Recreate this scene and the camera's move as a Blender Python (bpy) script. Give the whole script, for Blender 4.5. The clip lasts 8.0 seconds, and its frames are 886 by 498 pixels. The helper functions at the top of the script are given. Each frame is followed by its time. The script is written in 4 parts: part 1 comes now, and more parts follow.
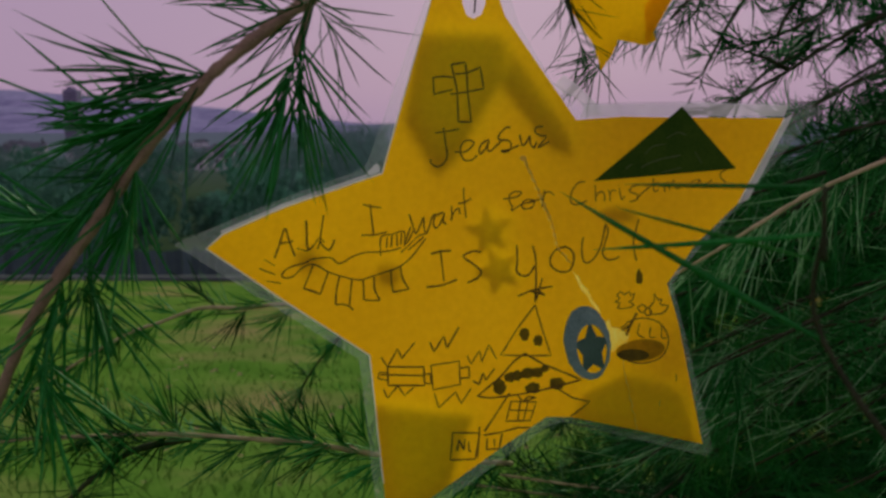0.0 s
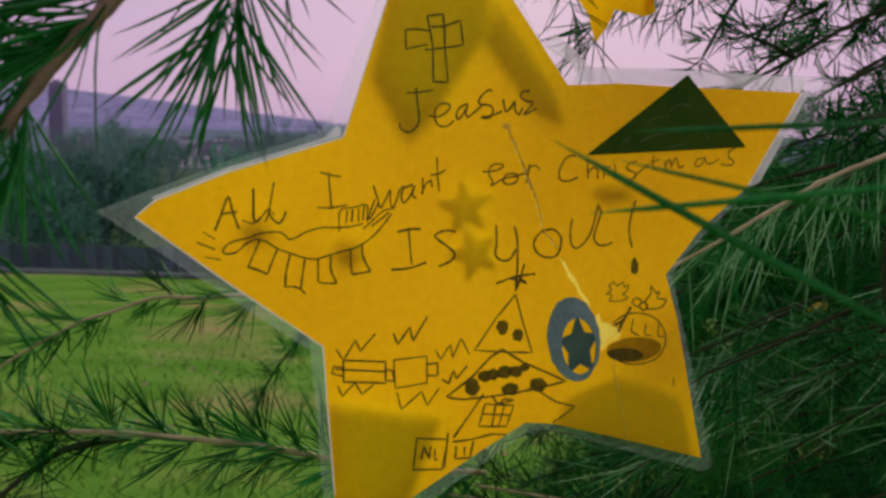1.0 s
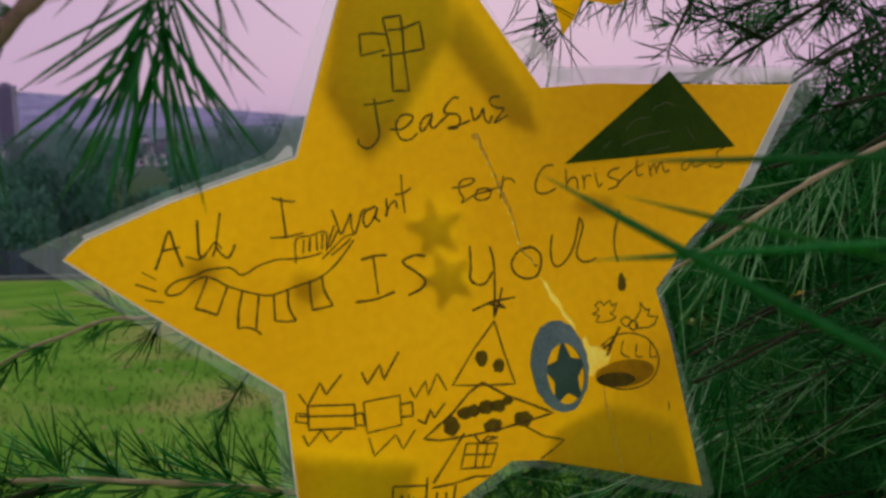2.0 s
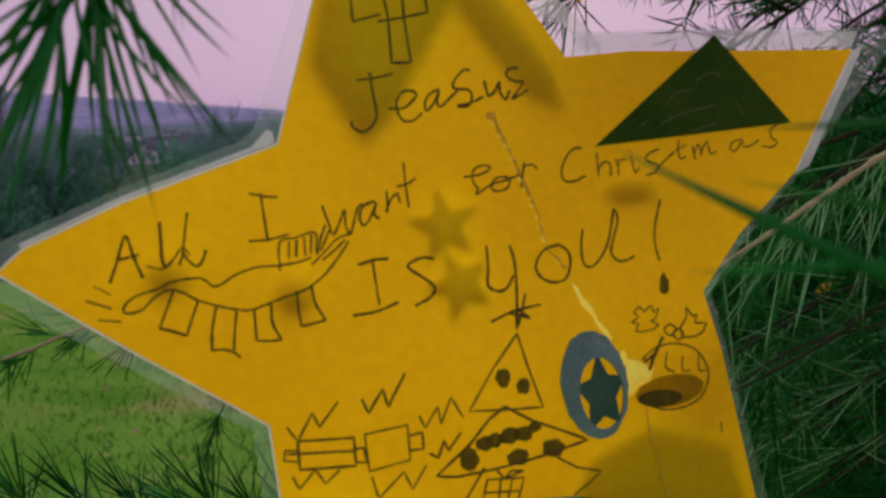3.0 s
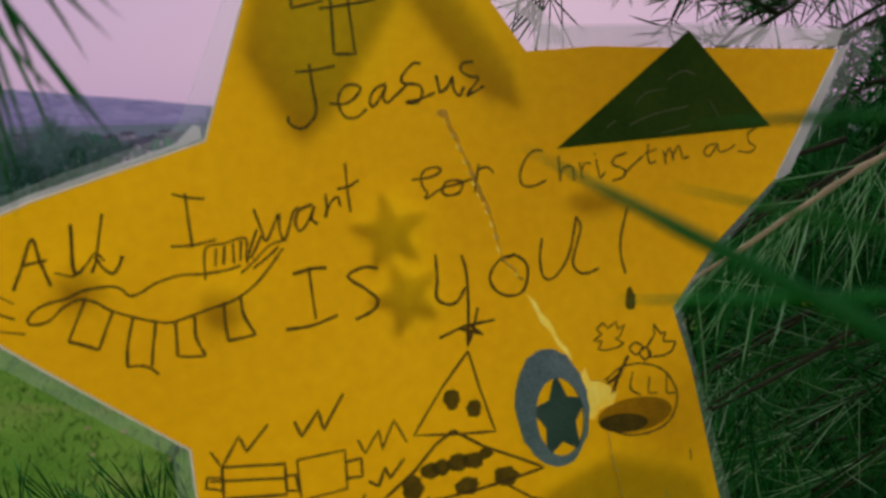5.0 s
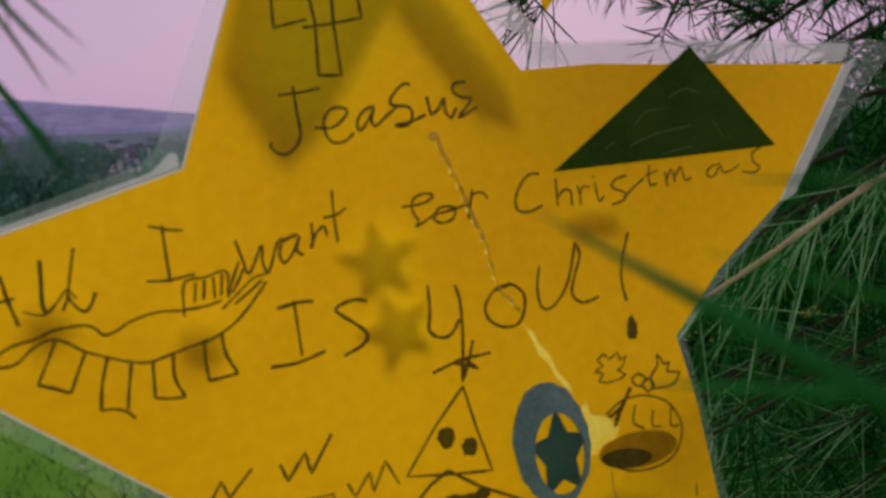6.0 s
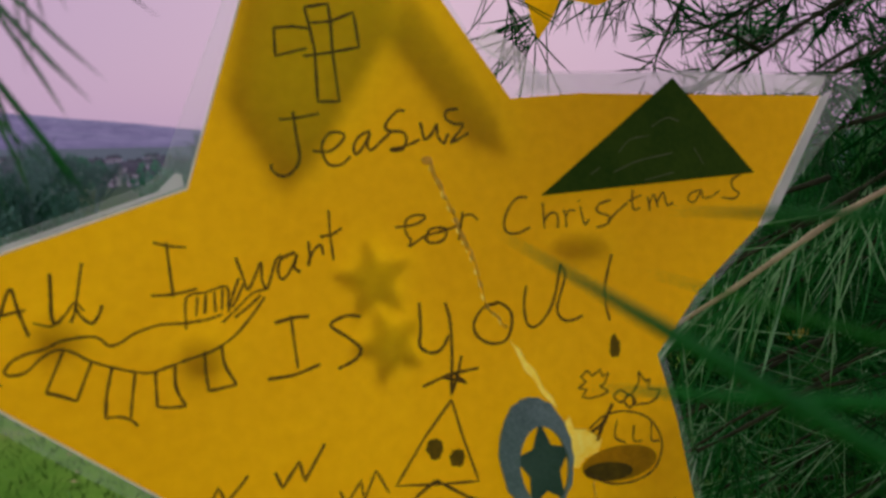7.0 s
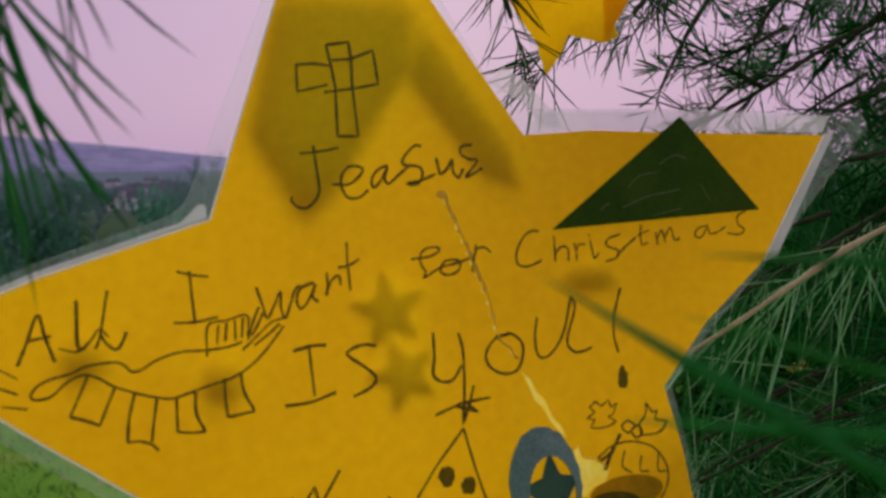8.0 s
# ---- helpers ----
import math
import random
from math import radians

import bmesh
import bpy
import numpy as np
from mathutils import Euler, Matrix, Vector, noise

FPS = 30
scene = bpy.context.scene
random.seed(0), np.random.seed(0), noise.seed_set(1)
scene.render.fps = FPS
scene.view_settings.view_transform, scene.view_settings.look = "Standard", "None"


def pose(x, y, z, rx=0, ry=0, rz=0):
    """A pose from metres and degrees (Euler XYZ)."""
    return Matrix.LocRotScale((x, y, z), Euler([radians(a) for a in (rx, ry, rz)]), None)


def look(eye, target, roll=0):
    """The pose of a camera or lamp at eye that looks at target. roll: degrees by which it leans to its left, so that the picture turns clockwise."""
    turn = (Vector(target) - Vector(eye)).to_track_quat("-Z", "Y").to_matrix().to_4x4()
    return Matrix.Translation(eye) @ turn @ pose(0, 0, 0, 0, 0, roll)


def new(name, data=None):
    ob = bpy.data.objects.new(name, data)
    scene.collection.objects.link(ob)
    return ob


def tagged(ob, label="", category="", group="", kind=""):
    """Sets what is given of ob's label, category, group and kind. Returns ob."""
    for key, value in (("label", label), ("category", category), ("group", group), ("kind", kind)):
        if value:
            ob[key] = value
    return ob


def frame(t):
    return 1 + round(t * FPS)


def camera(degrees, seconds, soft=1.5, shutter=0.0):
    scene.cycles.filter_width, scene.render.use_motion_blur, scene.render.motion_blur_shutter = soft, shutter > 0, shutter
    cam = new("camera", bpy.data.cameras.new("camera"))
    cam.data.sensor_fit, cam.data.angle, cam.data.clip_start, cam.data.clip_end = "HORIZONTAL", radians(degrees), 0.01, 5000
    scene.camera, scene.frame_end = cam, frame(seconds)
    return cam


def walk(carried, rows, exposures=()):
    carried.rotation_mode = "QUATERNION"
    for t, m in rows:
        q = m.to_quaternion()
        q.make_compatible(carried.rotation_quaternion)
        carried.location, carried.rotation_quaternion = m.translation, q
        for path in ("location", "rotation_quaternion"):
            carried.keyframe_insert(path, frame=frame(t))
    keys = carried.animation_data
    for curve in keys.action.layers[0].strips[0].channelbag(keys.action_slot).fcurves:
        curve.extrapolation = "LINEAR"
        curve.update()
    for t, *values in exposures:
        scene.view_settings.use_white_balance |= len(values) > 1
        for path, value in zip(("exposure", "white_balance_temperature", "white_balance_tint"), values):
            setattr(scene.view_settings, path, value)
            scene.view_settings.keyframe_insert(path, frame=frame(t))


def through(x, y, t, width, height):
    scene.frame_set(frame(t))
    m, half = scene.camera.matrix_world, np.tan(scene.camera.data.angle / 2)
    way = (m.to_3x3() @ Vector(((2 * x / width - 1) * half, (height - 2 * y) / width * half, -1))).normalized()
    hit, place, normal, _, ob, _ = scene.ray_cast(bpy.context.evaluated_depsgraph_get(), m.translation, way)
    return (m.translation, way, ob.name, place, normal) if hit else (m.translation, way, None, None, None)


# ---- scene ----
cam = camera(48.7, 8.0, soft=2.8)
cam.data.dof.use_dof, cam.data.dof.focus_distance, cam.data.dof.aperture_fstop = True, 0.44, 25.0
ROWS = [
    (0.0, 0.0036, -0.0015, 1.5000, 0.50, -7.47, -0.07),
    (0.5, 0.0069, 0.0229, 1.4888, 0.25, -7.33, 1.17),
    (1.0, 0.0087, 0.0493, 1.4840, -0.48, -7.21, 1.61),
    (1.5, 0.0067, 0.0695, 1.4917, -1.69, -7.88, -0.39),
    (2.0, 0.0073, 0.0844, 1.4925, -2.63, -7.97, -0.77),
    (3.5, 0.0039, 0.1538, 1.4863, -3.09, -8.67, -2.29),
    (4.0, 0.0084, 0.1575, 1.4875, -3.24, -8.76, -2.29),
    (4.5, 0.0181, 0.1524, 1.4847, -2.98, -8.50, -1.10),
    (6.0, 0.0186, 0.1704, 1.4899, -3.96, -7.91, -1.49),
    (6.5, 0.0182, 0.1703, 1.4908, -4.07, -7.68, -1.58),
    (7.0, 0.0194, 0.1591, 1.4915, -4.14, -6.81, -0.74),
    (7.5, 0.0192, 0.1507, 1.4910, -4.29, -5.52, 0.42),
    (8.0, 0.0146, 0.1528, 1.4934, -4.29, -5.20, -0.04),
]


def eye_pose(x, y, z, yaw, pitch, roll):
    """Eye, turn to the left, tilt up and roll, in metres and degrees."""
    return pose(x, y, z, 0, 0, yaw) @ pose(0, 0, 0, 90 + pitch, 0, 0) @ pose(0, 0, 0, 0, 0, roll)


walk(cam, [(t, eye_pose(*row)) for t, *row in ROWS], exposures=[(0.0, -0.62, 6500, 3), (0.5, -0.05, 6500, 3), (2.0, -0.12, 6500, 3), (4.0, -0.24, 6500, 5), (7.0, -0.24, 6500, 5), (8.0, -0.18, 6500, 5)])

# ---- light: an overcast winter sky, thin towards a hidden sun ahead ----
SUN_TURN, SUN_HEIGHT = 6.0, 24.0
world = bpy.data.worlds.new("overcast_sky")
scene.world = world
world.use_nodes = True
wn = world.node_tree.nodes
wl = world.node_tree.links
wn.clear()
sky = wn.new("ShaderNodeTexSky")
sky.sky_type = "NISHITA"
sky.sun_disc = False
sky.sun_elevation, sky.sun_rotation = radians(SUN_HEIGHT), radians(SUN_TURN)
sky.dust_density, sky.air_density = 3.0, 1.0
scale = wn.new("ShaderNodeMix")
scale.data_type, scale.blend_type = "RGBA", "MULTIPLY"
scale.inputs["Factor"].default_value = 1.0
scale.inputs[7].default_value = (0.045, 0.045, 0.045, 1)
cloud = wn.new("ShaderNodeMix")
cloud.data_type = "RGBA"
cloud.inputs["Factor"].default_value = 0.88
cloud.inputs[7].default_value = (0.64, 0.42, 0.67, 1)
backg = wn.new("ShaderNodeBackground")
backg.inputs["Strength"].default_value = 1.0
wout = wn.new("ShaderNodeOutputWorld")
wl.new(sky.outputs["Color"], scale.inputs[6])
wl.new(scale.outputs[2], cloud.inputs[6])
wl.new(cloud.outputs[2], backg.inputs["Color"])
wl.new(backg.outputs["Background"], wout.inputs["Surface"])

sun = new("sun", bpy.data.lights.new("sun", "SUN"))
sun.data.energy, sun.data.angle, sun.data.color = 2.4, radians(35), (0.97, 0.98, 0.74)
sun.matrix_world = look((0, 0, 0), (-math.sin(radians(SUN_TURN)) * math.cos(radians(SUN_HEIGHT)),
                                    -math.cos(radians(SUN_TURN)) * math.cos(radians(SUN_HEIGHT)), -math.sin(radians(SUN_HEIGHT))))


# ---- materials ----
def material(name, low, high, rough=0.6, scale=40.0, fine=400.0, bump=0.2, depth=0.0005, metal=0.0, spread=0.0, coat=0.0, through=0.0, gloss=0.3):
    """Two tones mixed by coarse and fine noise, with relief; spread varies it from piece to piece; through lets light shine through."""
    m = bpy.data.materials.new(name)
    m.use_nodes = True
    nodes, links = m.node_tree.nodes, m.node_tree.links
    bsdf, out = nodes["Principled BSDF"], nodes["Material Output"]
    where = nodes.new("ShaderNodeTexCoord")
    coarse, grain = nodes.new("ShaderNodeTexNoise"), nodes.new("ShaderNodeTexNoise")
    coarse.inputs["Scale"].default_value, grain.inputs["Scale"].default_value = scale, fine
    coarse.inputs["Detail"].default_value = 4
    blend = nodes.new("ShaderNodeMix")
    blend.inputs["Factor"].default_value = 0.4
    tones = nodes.new("ShaderNodeValToRGB")
    tones.color_ramp.elements[0].color, tones.color_ramp.elements[1].color = (*low, 1), (*high, 1)
    tones.color_ramp.elements[0].position, tones.color_ramp.elements[1].position = 0.3, 0.7
    for n in (coarse, grain):
        links.new(where.outputs["Object"], n.inputs["Vector"])
    links.new(coarse.outputs["Fac"], blend.inputs[2])
    links.new(grain.outputs["Fac"], blend.inputs[3])
    links.new(blend.outputs[0], tones.inputs["Fac"])
    colour = tones.outputs["Color"]
    if spread:
        info, vary = nodes.new("ShaderNodeObjectInfo"), nodes.new("ShaderNodeHueSaturation")
        span = nodes.new("ShaderNodeMapRange")
        span.inputs["To Min"].default_value, span.inputs["To Max"].default_value = 1 - spread, 1 + spread
        links.new(info.outputs["Random"], span.inputs["Value"])
        links.new(span.outputs["Result"], vary.inputs["Value"])
        links.new(colour, vary.inputs["Color"])
        colour = vary.outputs["Color"]
    links.new(colour, bsdf.inputs["Base Color"])
    bsdf.inputs["Roughness"].default_value, bsdf.inputs["Metallic"].default_value = rough, metal
    bsdf.inputs["Specular IOR Level"].default_value = gloss
    bsdf.inputs["Coat Weight"].default_value, bsdf.inputs["Coat Roughness"].default_value = coat, 0.12
    if bump:
        relief = nodes.new("ShaderNodeBump")
        relief.inputs["Strength"].default_value, relief.inputs["Distance"].default_value = bump, depth
        links.new(blend.outputs[0], relief.inputs["Height"])
        links.new(relief.outputs["Normal"], bsdf.inputs["Normal"])
    if through:
        shine, mixed = nodes.new("ShaderNodeBsdfTranslucent"), nodes.new("ShaderNodeMixShader")
        mixed.inputs["Fac"].default_value = through
        links.new(colour, shine.inputs["Color"])
        links.new(bsdf.outputs["BSDF"], mixed.inputs[1])
        links.new(shine.outputs["BSDF"], mixed.inputs[2])
        links.new(mixed.outputs["Shader"], out.inputs["Surface"])
    return m


def film_material(name, tint, haze, rough, tone=(0.60, 0.76, 0.68)):
    """Thin clear plastic: mostly see-through, a little milky, glossy by its angle."""
    m = bpy.data.materials.new(name)
    m.use_nodes = True
    nodes, links = m.node_tree.nodes, m.node_tree.links
    nodes.remove(nodes["Principled BSDF"])
    out = nodes["Material Output"]
    clear, milk, milk_back, gloss = (nodes.new("ShaderNodeBsdf" + k) for k in ("Transparent", "Diffuse", "Translucent", "Glossy"))
    clear.inputs["Color"].default_value = (*tint, 1)
    milk.inputs["Color"].default_value = milk_back.inputs["Color"].default_value = (*tone, 1)
    gloss.inputs["Roughness"].default_value = rough
    both, body, top = (nodes.new("ShaderNodeMixShader") for _ in range(3))
    both.inputs["Fac"].default_value = 0.75
    spots = nodes.new("ShaderNodeTexNoise")
    spots.inputs["Scale"].default_value = 60
    amount = nodes.new("ShaderNodeMapRange")
    amount.inputs["To Min"].default_value, amount.inputs["To Max"].default_value = haze * 0.6, haze * 1.4
    where = nodes.new("ShaderNodeTexCoord")
    links.new(where.outputs["Object"], spots.inputs["Vector"])
    links.new(spots.outputs["Fac"], amount.inputs["Value"])
    links.new(amount.outputs["Result"], body.inputs["Fac"])
    ripple = nodes.new("ShaderNodeBump")
    ripple.inputs["Strength"].default_value, ripple.inputs["Distance"].default_value = 0.4, 0.002
    links.new(spots.outputs["Fac"], ripple.inputs["Height"])
    links.new(ripple.outputs["Normal"], gloss.inputs["Normal"])
    rim = nodes.new("ShaderNodeFresnel")
    rim.inputs["IOR"].default_value = 1.5
    links.new(milk.outputs[0], both.inputs[1])
    links.new(milk_back.outputs[0], both.inputs[2])
    links.new(clear.outputs[0], body.inputs[1])
    links.new(both.outputs[0], body.inputs[2])
    links.new(rim.outputs[0], top.inputs["Fac"])
    links.new(body.outputs[0], top.inputs[1])
    links.new(gloss.outputs[0], top.inputs[2])
    links.new(top.outputs[0], out.inputs["Surface"])
    return m


PAPER = material("yellow_paper", (0.83, 0.42, 0.002), (1.0, 0.55, 0.004), 0.6, 14, 300, 0.25, 0.0004, coat=0.06, through=0.66)
BACK_PAPER = material("back_paper", (0.42, 0.68, 0.05), (0.52, 0.78, 0.08), 0.6, 30, 500, 0.2, through=0.78)
SMUDGE = material("back_ink", (0.68, 0.88, 0.2), (0.75, 0.93, 0.25), 0.6, 60, 500, 0.1, through=0.92)
INK = material("dark_pencil", (0.066, 0.050, 0.007), (0.17, 0.125, 0.012), 0.7, 500, 2500, 0.0, through=0.25)
FAINT = material("faint_pencil", (0.10, 0.070, 0.008), (0.20, 0.13, 0.010), 0.7, 300, 1500, 0.0, through=0.3)
SHADING = material("pencil_shading", (0.075, 0.08, 0.008), (0.22, 0.20, 0.010), 0.7, 250, 1500, 0.0, through=0.5)
LIGHT_SHADING = material("light_pencil_shading", (0.32, 0.27, 0.010), (0.55, 0.42, 0.012), 0.7, 220, 1200, 0.0, through=0.7)
GREEN_CARD = material("green_card", (0.019, 0.062, 0.003), (0.044, 0.098, 0.006), 0.7, 60, 700, 0.3, 0.0004, gloss=0.08)
GREY_CARD = material("grey_glitter_card", (0.045, 0.135, 0.095), (0.20, 0.36, 0.29), 0.5, 50, 1200, 0.4, 0.0004, coat=0.3)
DARK_CARD = material("dark_green_card", (0.018, 0.085, 0.040), (0.055, 0.150, 0.085), 0.4, 90, 900, 0.3, 0.0003, coat=0.2)
FOIL = material("gold_foil", (1.0, 0.62, 0.03), (1.0, 0.82, 0.20), 0.5, 260, 900, 0.5, 0.0008, through=0.95)
GOLD = material("gold_glitter_thread", (0.68, 0.58, 0.04), (1.0, 0.90, 0.36), 0.6, 160, 600, 0.4, 0.0004, through=0.75, gloss=0.1)
FILM = film_material("laminate_film", (0.97, 0.99, 0.98), 0.105, 0.12)
FOLD = film_material("doubled_laminate_film", (0.97, 0.97, 0.99), 0.42, 0.18, (0.93, 0.90, 0.97))
SCRATCH = material("scratched_card", (0.06, 0.10, 0.02), (0.10, 0.14, 0.04), 0.6, 300, 1500, 0.0)
WHITE_EDGE = material("white_cut_edge", (0.80, 0.80, 0.78), (0.92, 0.92, 0.90), 0.6, 200, 900, 0.0, through=0.6)
# one kind of needle: shade and light are put into separate greens
NEEDLE = material("shaded_needle_green", (0.0025, 0.052, 0.006), (0.009, 0.130, 0.014), 0.5, 90, 600, 0.15, 0.0003, spread=0.5, through=0.2, gloss=0.04)
LIT_NEEDLE = material("lit_needle_green", (0.022, 0.25, 0.024), (0.075, 0.38, 0.06), 0.5, 90, 600, 0.1, 0.0003, through=0.45, gloss=0.15)
PALE_LIT_NEEDLE = material("pale_lit_needle", (0.14, 0.46, 0.15), (0.34, 0.66, 0.30), 0.6, 90, 600, 0.1, spread=0.3, gloss=0.15)
BARK = material("brown_twig_bark", (0.018, 0.034, 0.012), (0.055, 0.072, 0.028), 0.8, 120, 900, 0.9, 0.0012, spread=0.2, gloss=0.1)
BROWN_BARK = material("light_brown_bark", (0.19, 0.15, 0.095), (0.40, 0.31, 0.20), 0.8, 150, 900, 0.9, 0.0012, gloss=0.15)
FRONT_NEEDLE = material("half_lit_needle", (0.012, 0.19, 0.030), (0.050, 0.36, 0.065), 0.5, 90, 600, 0.15, 0.0003, spread=0.3, through=0.35, gloss=0.12)
PALE_BARK = material("pale_twig_bark", (0.28, 0.28, 0.13), (0.54, 0.52, 0.27), 0.75, 120, 900, 0.7, 0.001, gloss=0.1)
GRASS = material("lawn_grass", (0.055, 0.175, 0.016), (0.155, 0.310, 0.046), 0.95, 0.9, 30, 0.7, 0.03, gloss=0.0)
BLADE = material("grass_blade", (0.055, 0.19, 0.016), (0.15, 0.33, 0.045), 0.8, 2, 50, 0.0, gloss=0.05)
LEAF = material("fallen_leaf", (0.20, 0.13, 0.06), (0.48, 0.37, 0.20), 0.8, 2, 50, 0.0)
# valley trees and shrubs: blue-green and lightened, the haze is in the colour
TREE_BARK = material("hazed_tree_bark", (0.085, 0.20, 0.16), (0.20, 0.37, 0.29), 0.9, 3, 20, 0.4, 0.02, spread=0.3, gloss=0.04)
SHRUB = material("hazed_shrub_leaves", (0.050, 0.19, 0.115), (0.15, 0.36, 0.23), 0.8, 1, 8, 0.0, spread=0.4, gloss=0.04)
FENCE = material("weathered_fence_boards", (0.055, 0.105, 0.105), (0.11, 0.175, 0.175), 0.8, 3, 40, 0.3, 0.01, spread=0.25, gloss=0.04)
PATH = material("worn_tarmac", (0.050, 0.075, 0.065), (0.09, 0.125, 0.11), 0.8, 2, 60, 0.4, 0.01, gloss=0.03)
# blue-violet is the haze of distance, put into the hill's base colour
HILL = material("hazed_wooded_hill", (0.13, 0.14, 0.255), (0.34, 0.35, 0.53), 0.95, 0.018, 0.09, 0.0, gloss=0)
RENDER = material("pale_house_render", (0.66, 0.74, 0.72), (0.84, 0.90, 0.88), 0.8, 0.8, 6, 0.1, spread=0.25)
SLATE = material("slate_roof", (0.06, 0.085, 0.09), (0.12, 0.155, 0.16), 0.7, 1, 8, 0.2, 0.01, spread=0.3)
GLASS = material("dark_window_glass", (0.03, 0.035, 0.045), (0.06, 0.065, 0.08), 0.15, 1, 8, 0.0)
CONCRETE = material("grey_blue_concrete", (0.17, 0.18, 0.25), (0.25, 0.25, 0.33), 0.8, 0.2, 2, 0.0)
CORD = material("thin_dark_cord", (0.05, 0.05, 0.04), (0.12, 0.11, 0.08), 0.8, 400, 2000, 0.3)


def scrub_beyond_lawn():
    """Past the rim of the lawn the ground is rough dark scrub, with distance haze painted in further off."""
    nodes, links = GRASS.node_tree.nodes, GRASS.node_tree.links
    bsdf = nodes["Principled BSDF"]
    lawn = bsdf.inputs["Base Color"].links[0].from_socket
    where, split, edge, mixed = nodes.new("ShaderNodeTexCoord"), nodes.new("ShaderNodeSeparateXYZ"), nodes.new("ShaderNodeMapRange"), nodes.new("ShaderNodeMix")
    patches, tones = nodes.new("ShaderNodeTexNoise"), nodes.new("ShaderNodeValToRGB")
    patches.inputs["Scale"].default_value, patches.inputs["Detail"].default_value = 0.15, 6
    tones.color_ramp.elements[0].color, tones.color_ramp.elements[1].color = (0.022, 0.062, 0.026, 1), (0.075, 0.120, 0.055, 1)
    mixed.data_type = "RGBA"
    edge.inputs["From Min"].default_value, edge.inputs["From Max"].default_value = 32.0, 34.0
    links.new(where.outputs["Object"], split.inputs["Vector"])
    links.new(where.outputs["Object"], patches.inputs["Vector"])
    links.new(patches.outputs["Fac"], tones.inputs["Fac"])
    links.new(split.outputs["Y"], edge.inputs["Value"])
    links.new(edge.outputs["Result"], mixed.inputs["Factor"])
    links.new(lawn, mixed.inputs[6])
    links.new(tones.outputs["Color"], mixed.inputs[7])
    # painted haze: the ground colour turns blue-grey from 140 to 800 m
    haze_range, hazy = nodes.new("ShaderNodeMapRange"), nodes.new("ShaderNodeMix")
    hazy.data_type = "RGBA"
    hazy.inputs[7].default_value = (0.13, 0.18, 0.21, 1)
    haze_range.inputs["From Min"].default_value, haze_range.inputs["From Max"].default_value = 140.0, 800.0
    links.new(split.outputs["Y"], haze_range.inputs["Value"])
    links.new(haze_range.outputs["Result"], hazy.inputs["Factor"])
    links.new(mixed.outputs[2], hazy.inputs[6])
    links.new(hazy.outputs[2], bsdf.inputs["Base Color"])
    straw, worn, dry = nodes.new("ShaderNodeTexNoise"), nodes.new("ShaderNodeMapRange"), nodes.new("ShaderNodeMix")
    dry.data_type = "RGBA"
    dry.inputs[7].default_value = (0.30, 0.25, 0.11, 1)
    straw.inputs["Scale"].default_value, straw.inputs["Detail"].default_value = 0.45, 8
    worn.inputs["From Min"].default_value, worn.inputs["From Max"].default_value, worn.inputs["To Max"].default_value = 0.52, 0.72, 0.8
    links.new(where.outputs["Object"], straw.inputs["Vector"])
    links.new(straw.outputs["Fac"], worn.inputs["Value"])
    links.new(worn.outputs["Result"], dry.inputs["Factor"])
    links.new(lawn, dry.inputs[6])
    links.new(dry.outputs[2], mixed.inputs[6])


scrub_beyond_lawn()


# ---- building helpers ----
def thing(name, place, label, category, group="", kind=""):
    """An Empty at the base of a thing."""
    ob = new(name)
    ob.empty_display_size = 0.02
    ob.matrix_basis = place if isinstance(place, Matrix) else Matrix.Translation(place)
    return tagged(ob, label, category, group, kind)


def mesh_of(name, verts, faces, mat, smooth=True):
    me = bpy.data.meshes.new(name)
    me.from_pydata([tuple(v) for v in verts], [], faces)
    me.materials.append(mat)
    if smooth:
        me.polygons.foreach_set("use_smooth", [True] * len(me.polygons))
    me.update()
    return me


def part(name, bm, mat, parent, label=""):
    """Links a bmesh, or a ready mesh, as one mesh object under a thing or a part."""
    if isinstance(bm, bmesh.types.BMesh):
        me = bpy.data.meshes.new(name)
        bm.to_mesh(me)
        bm.free()
        me.materials.append(mat)
    else:
        me = bm
    ob = new(name, me)
    ob.parent = parent
    return tagged(ob, label)


def smooth_path(points, steps=5):
    """A Catmull-Rom line through the points."""
    p = [Vector(q) for q in points]
    if len(p) < 3:
        return p
    p = [2 * p[0] - p[1], *p, 2 * p[-1] - p[-2]]
    line = []
    for a, b, c, d in zip(p, p[1:], p[2:], p[3:]):
        for k in range(steps):
            s = k / steps
            line.append(0.5 * (2 * b + (c - a) * s + (2 * a - 5 * b + 4 * c - d) * s * s + (3 * b - a - 3 * c + d) * s ** 3))
    return line + [p[-2]]


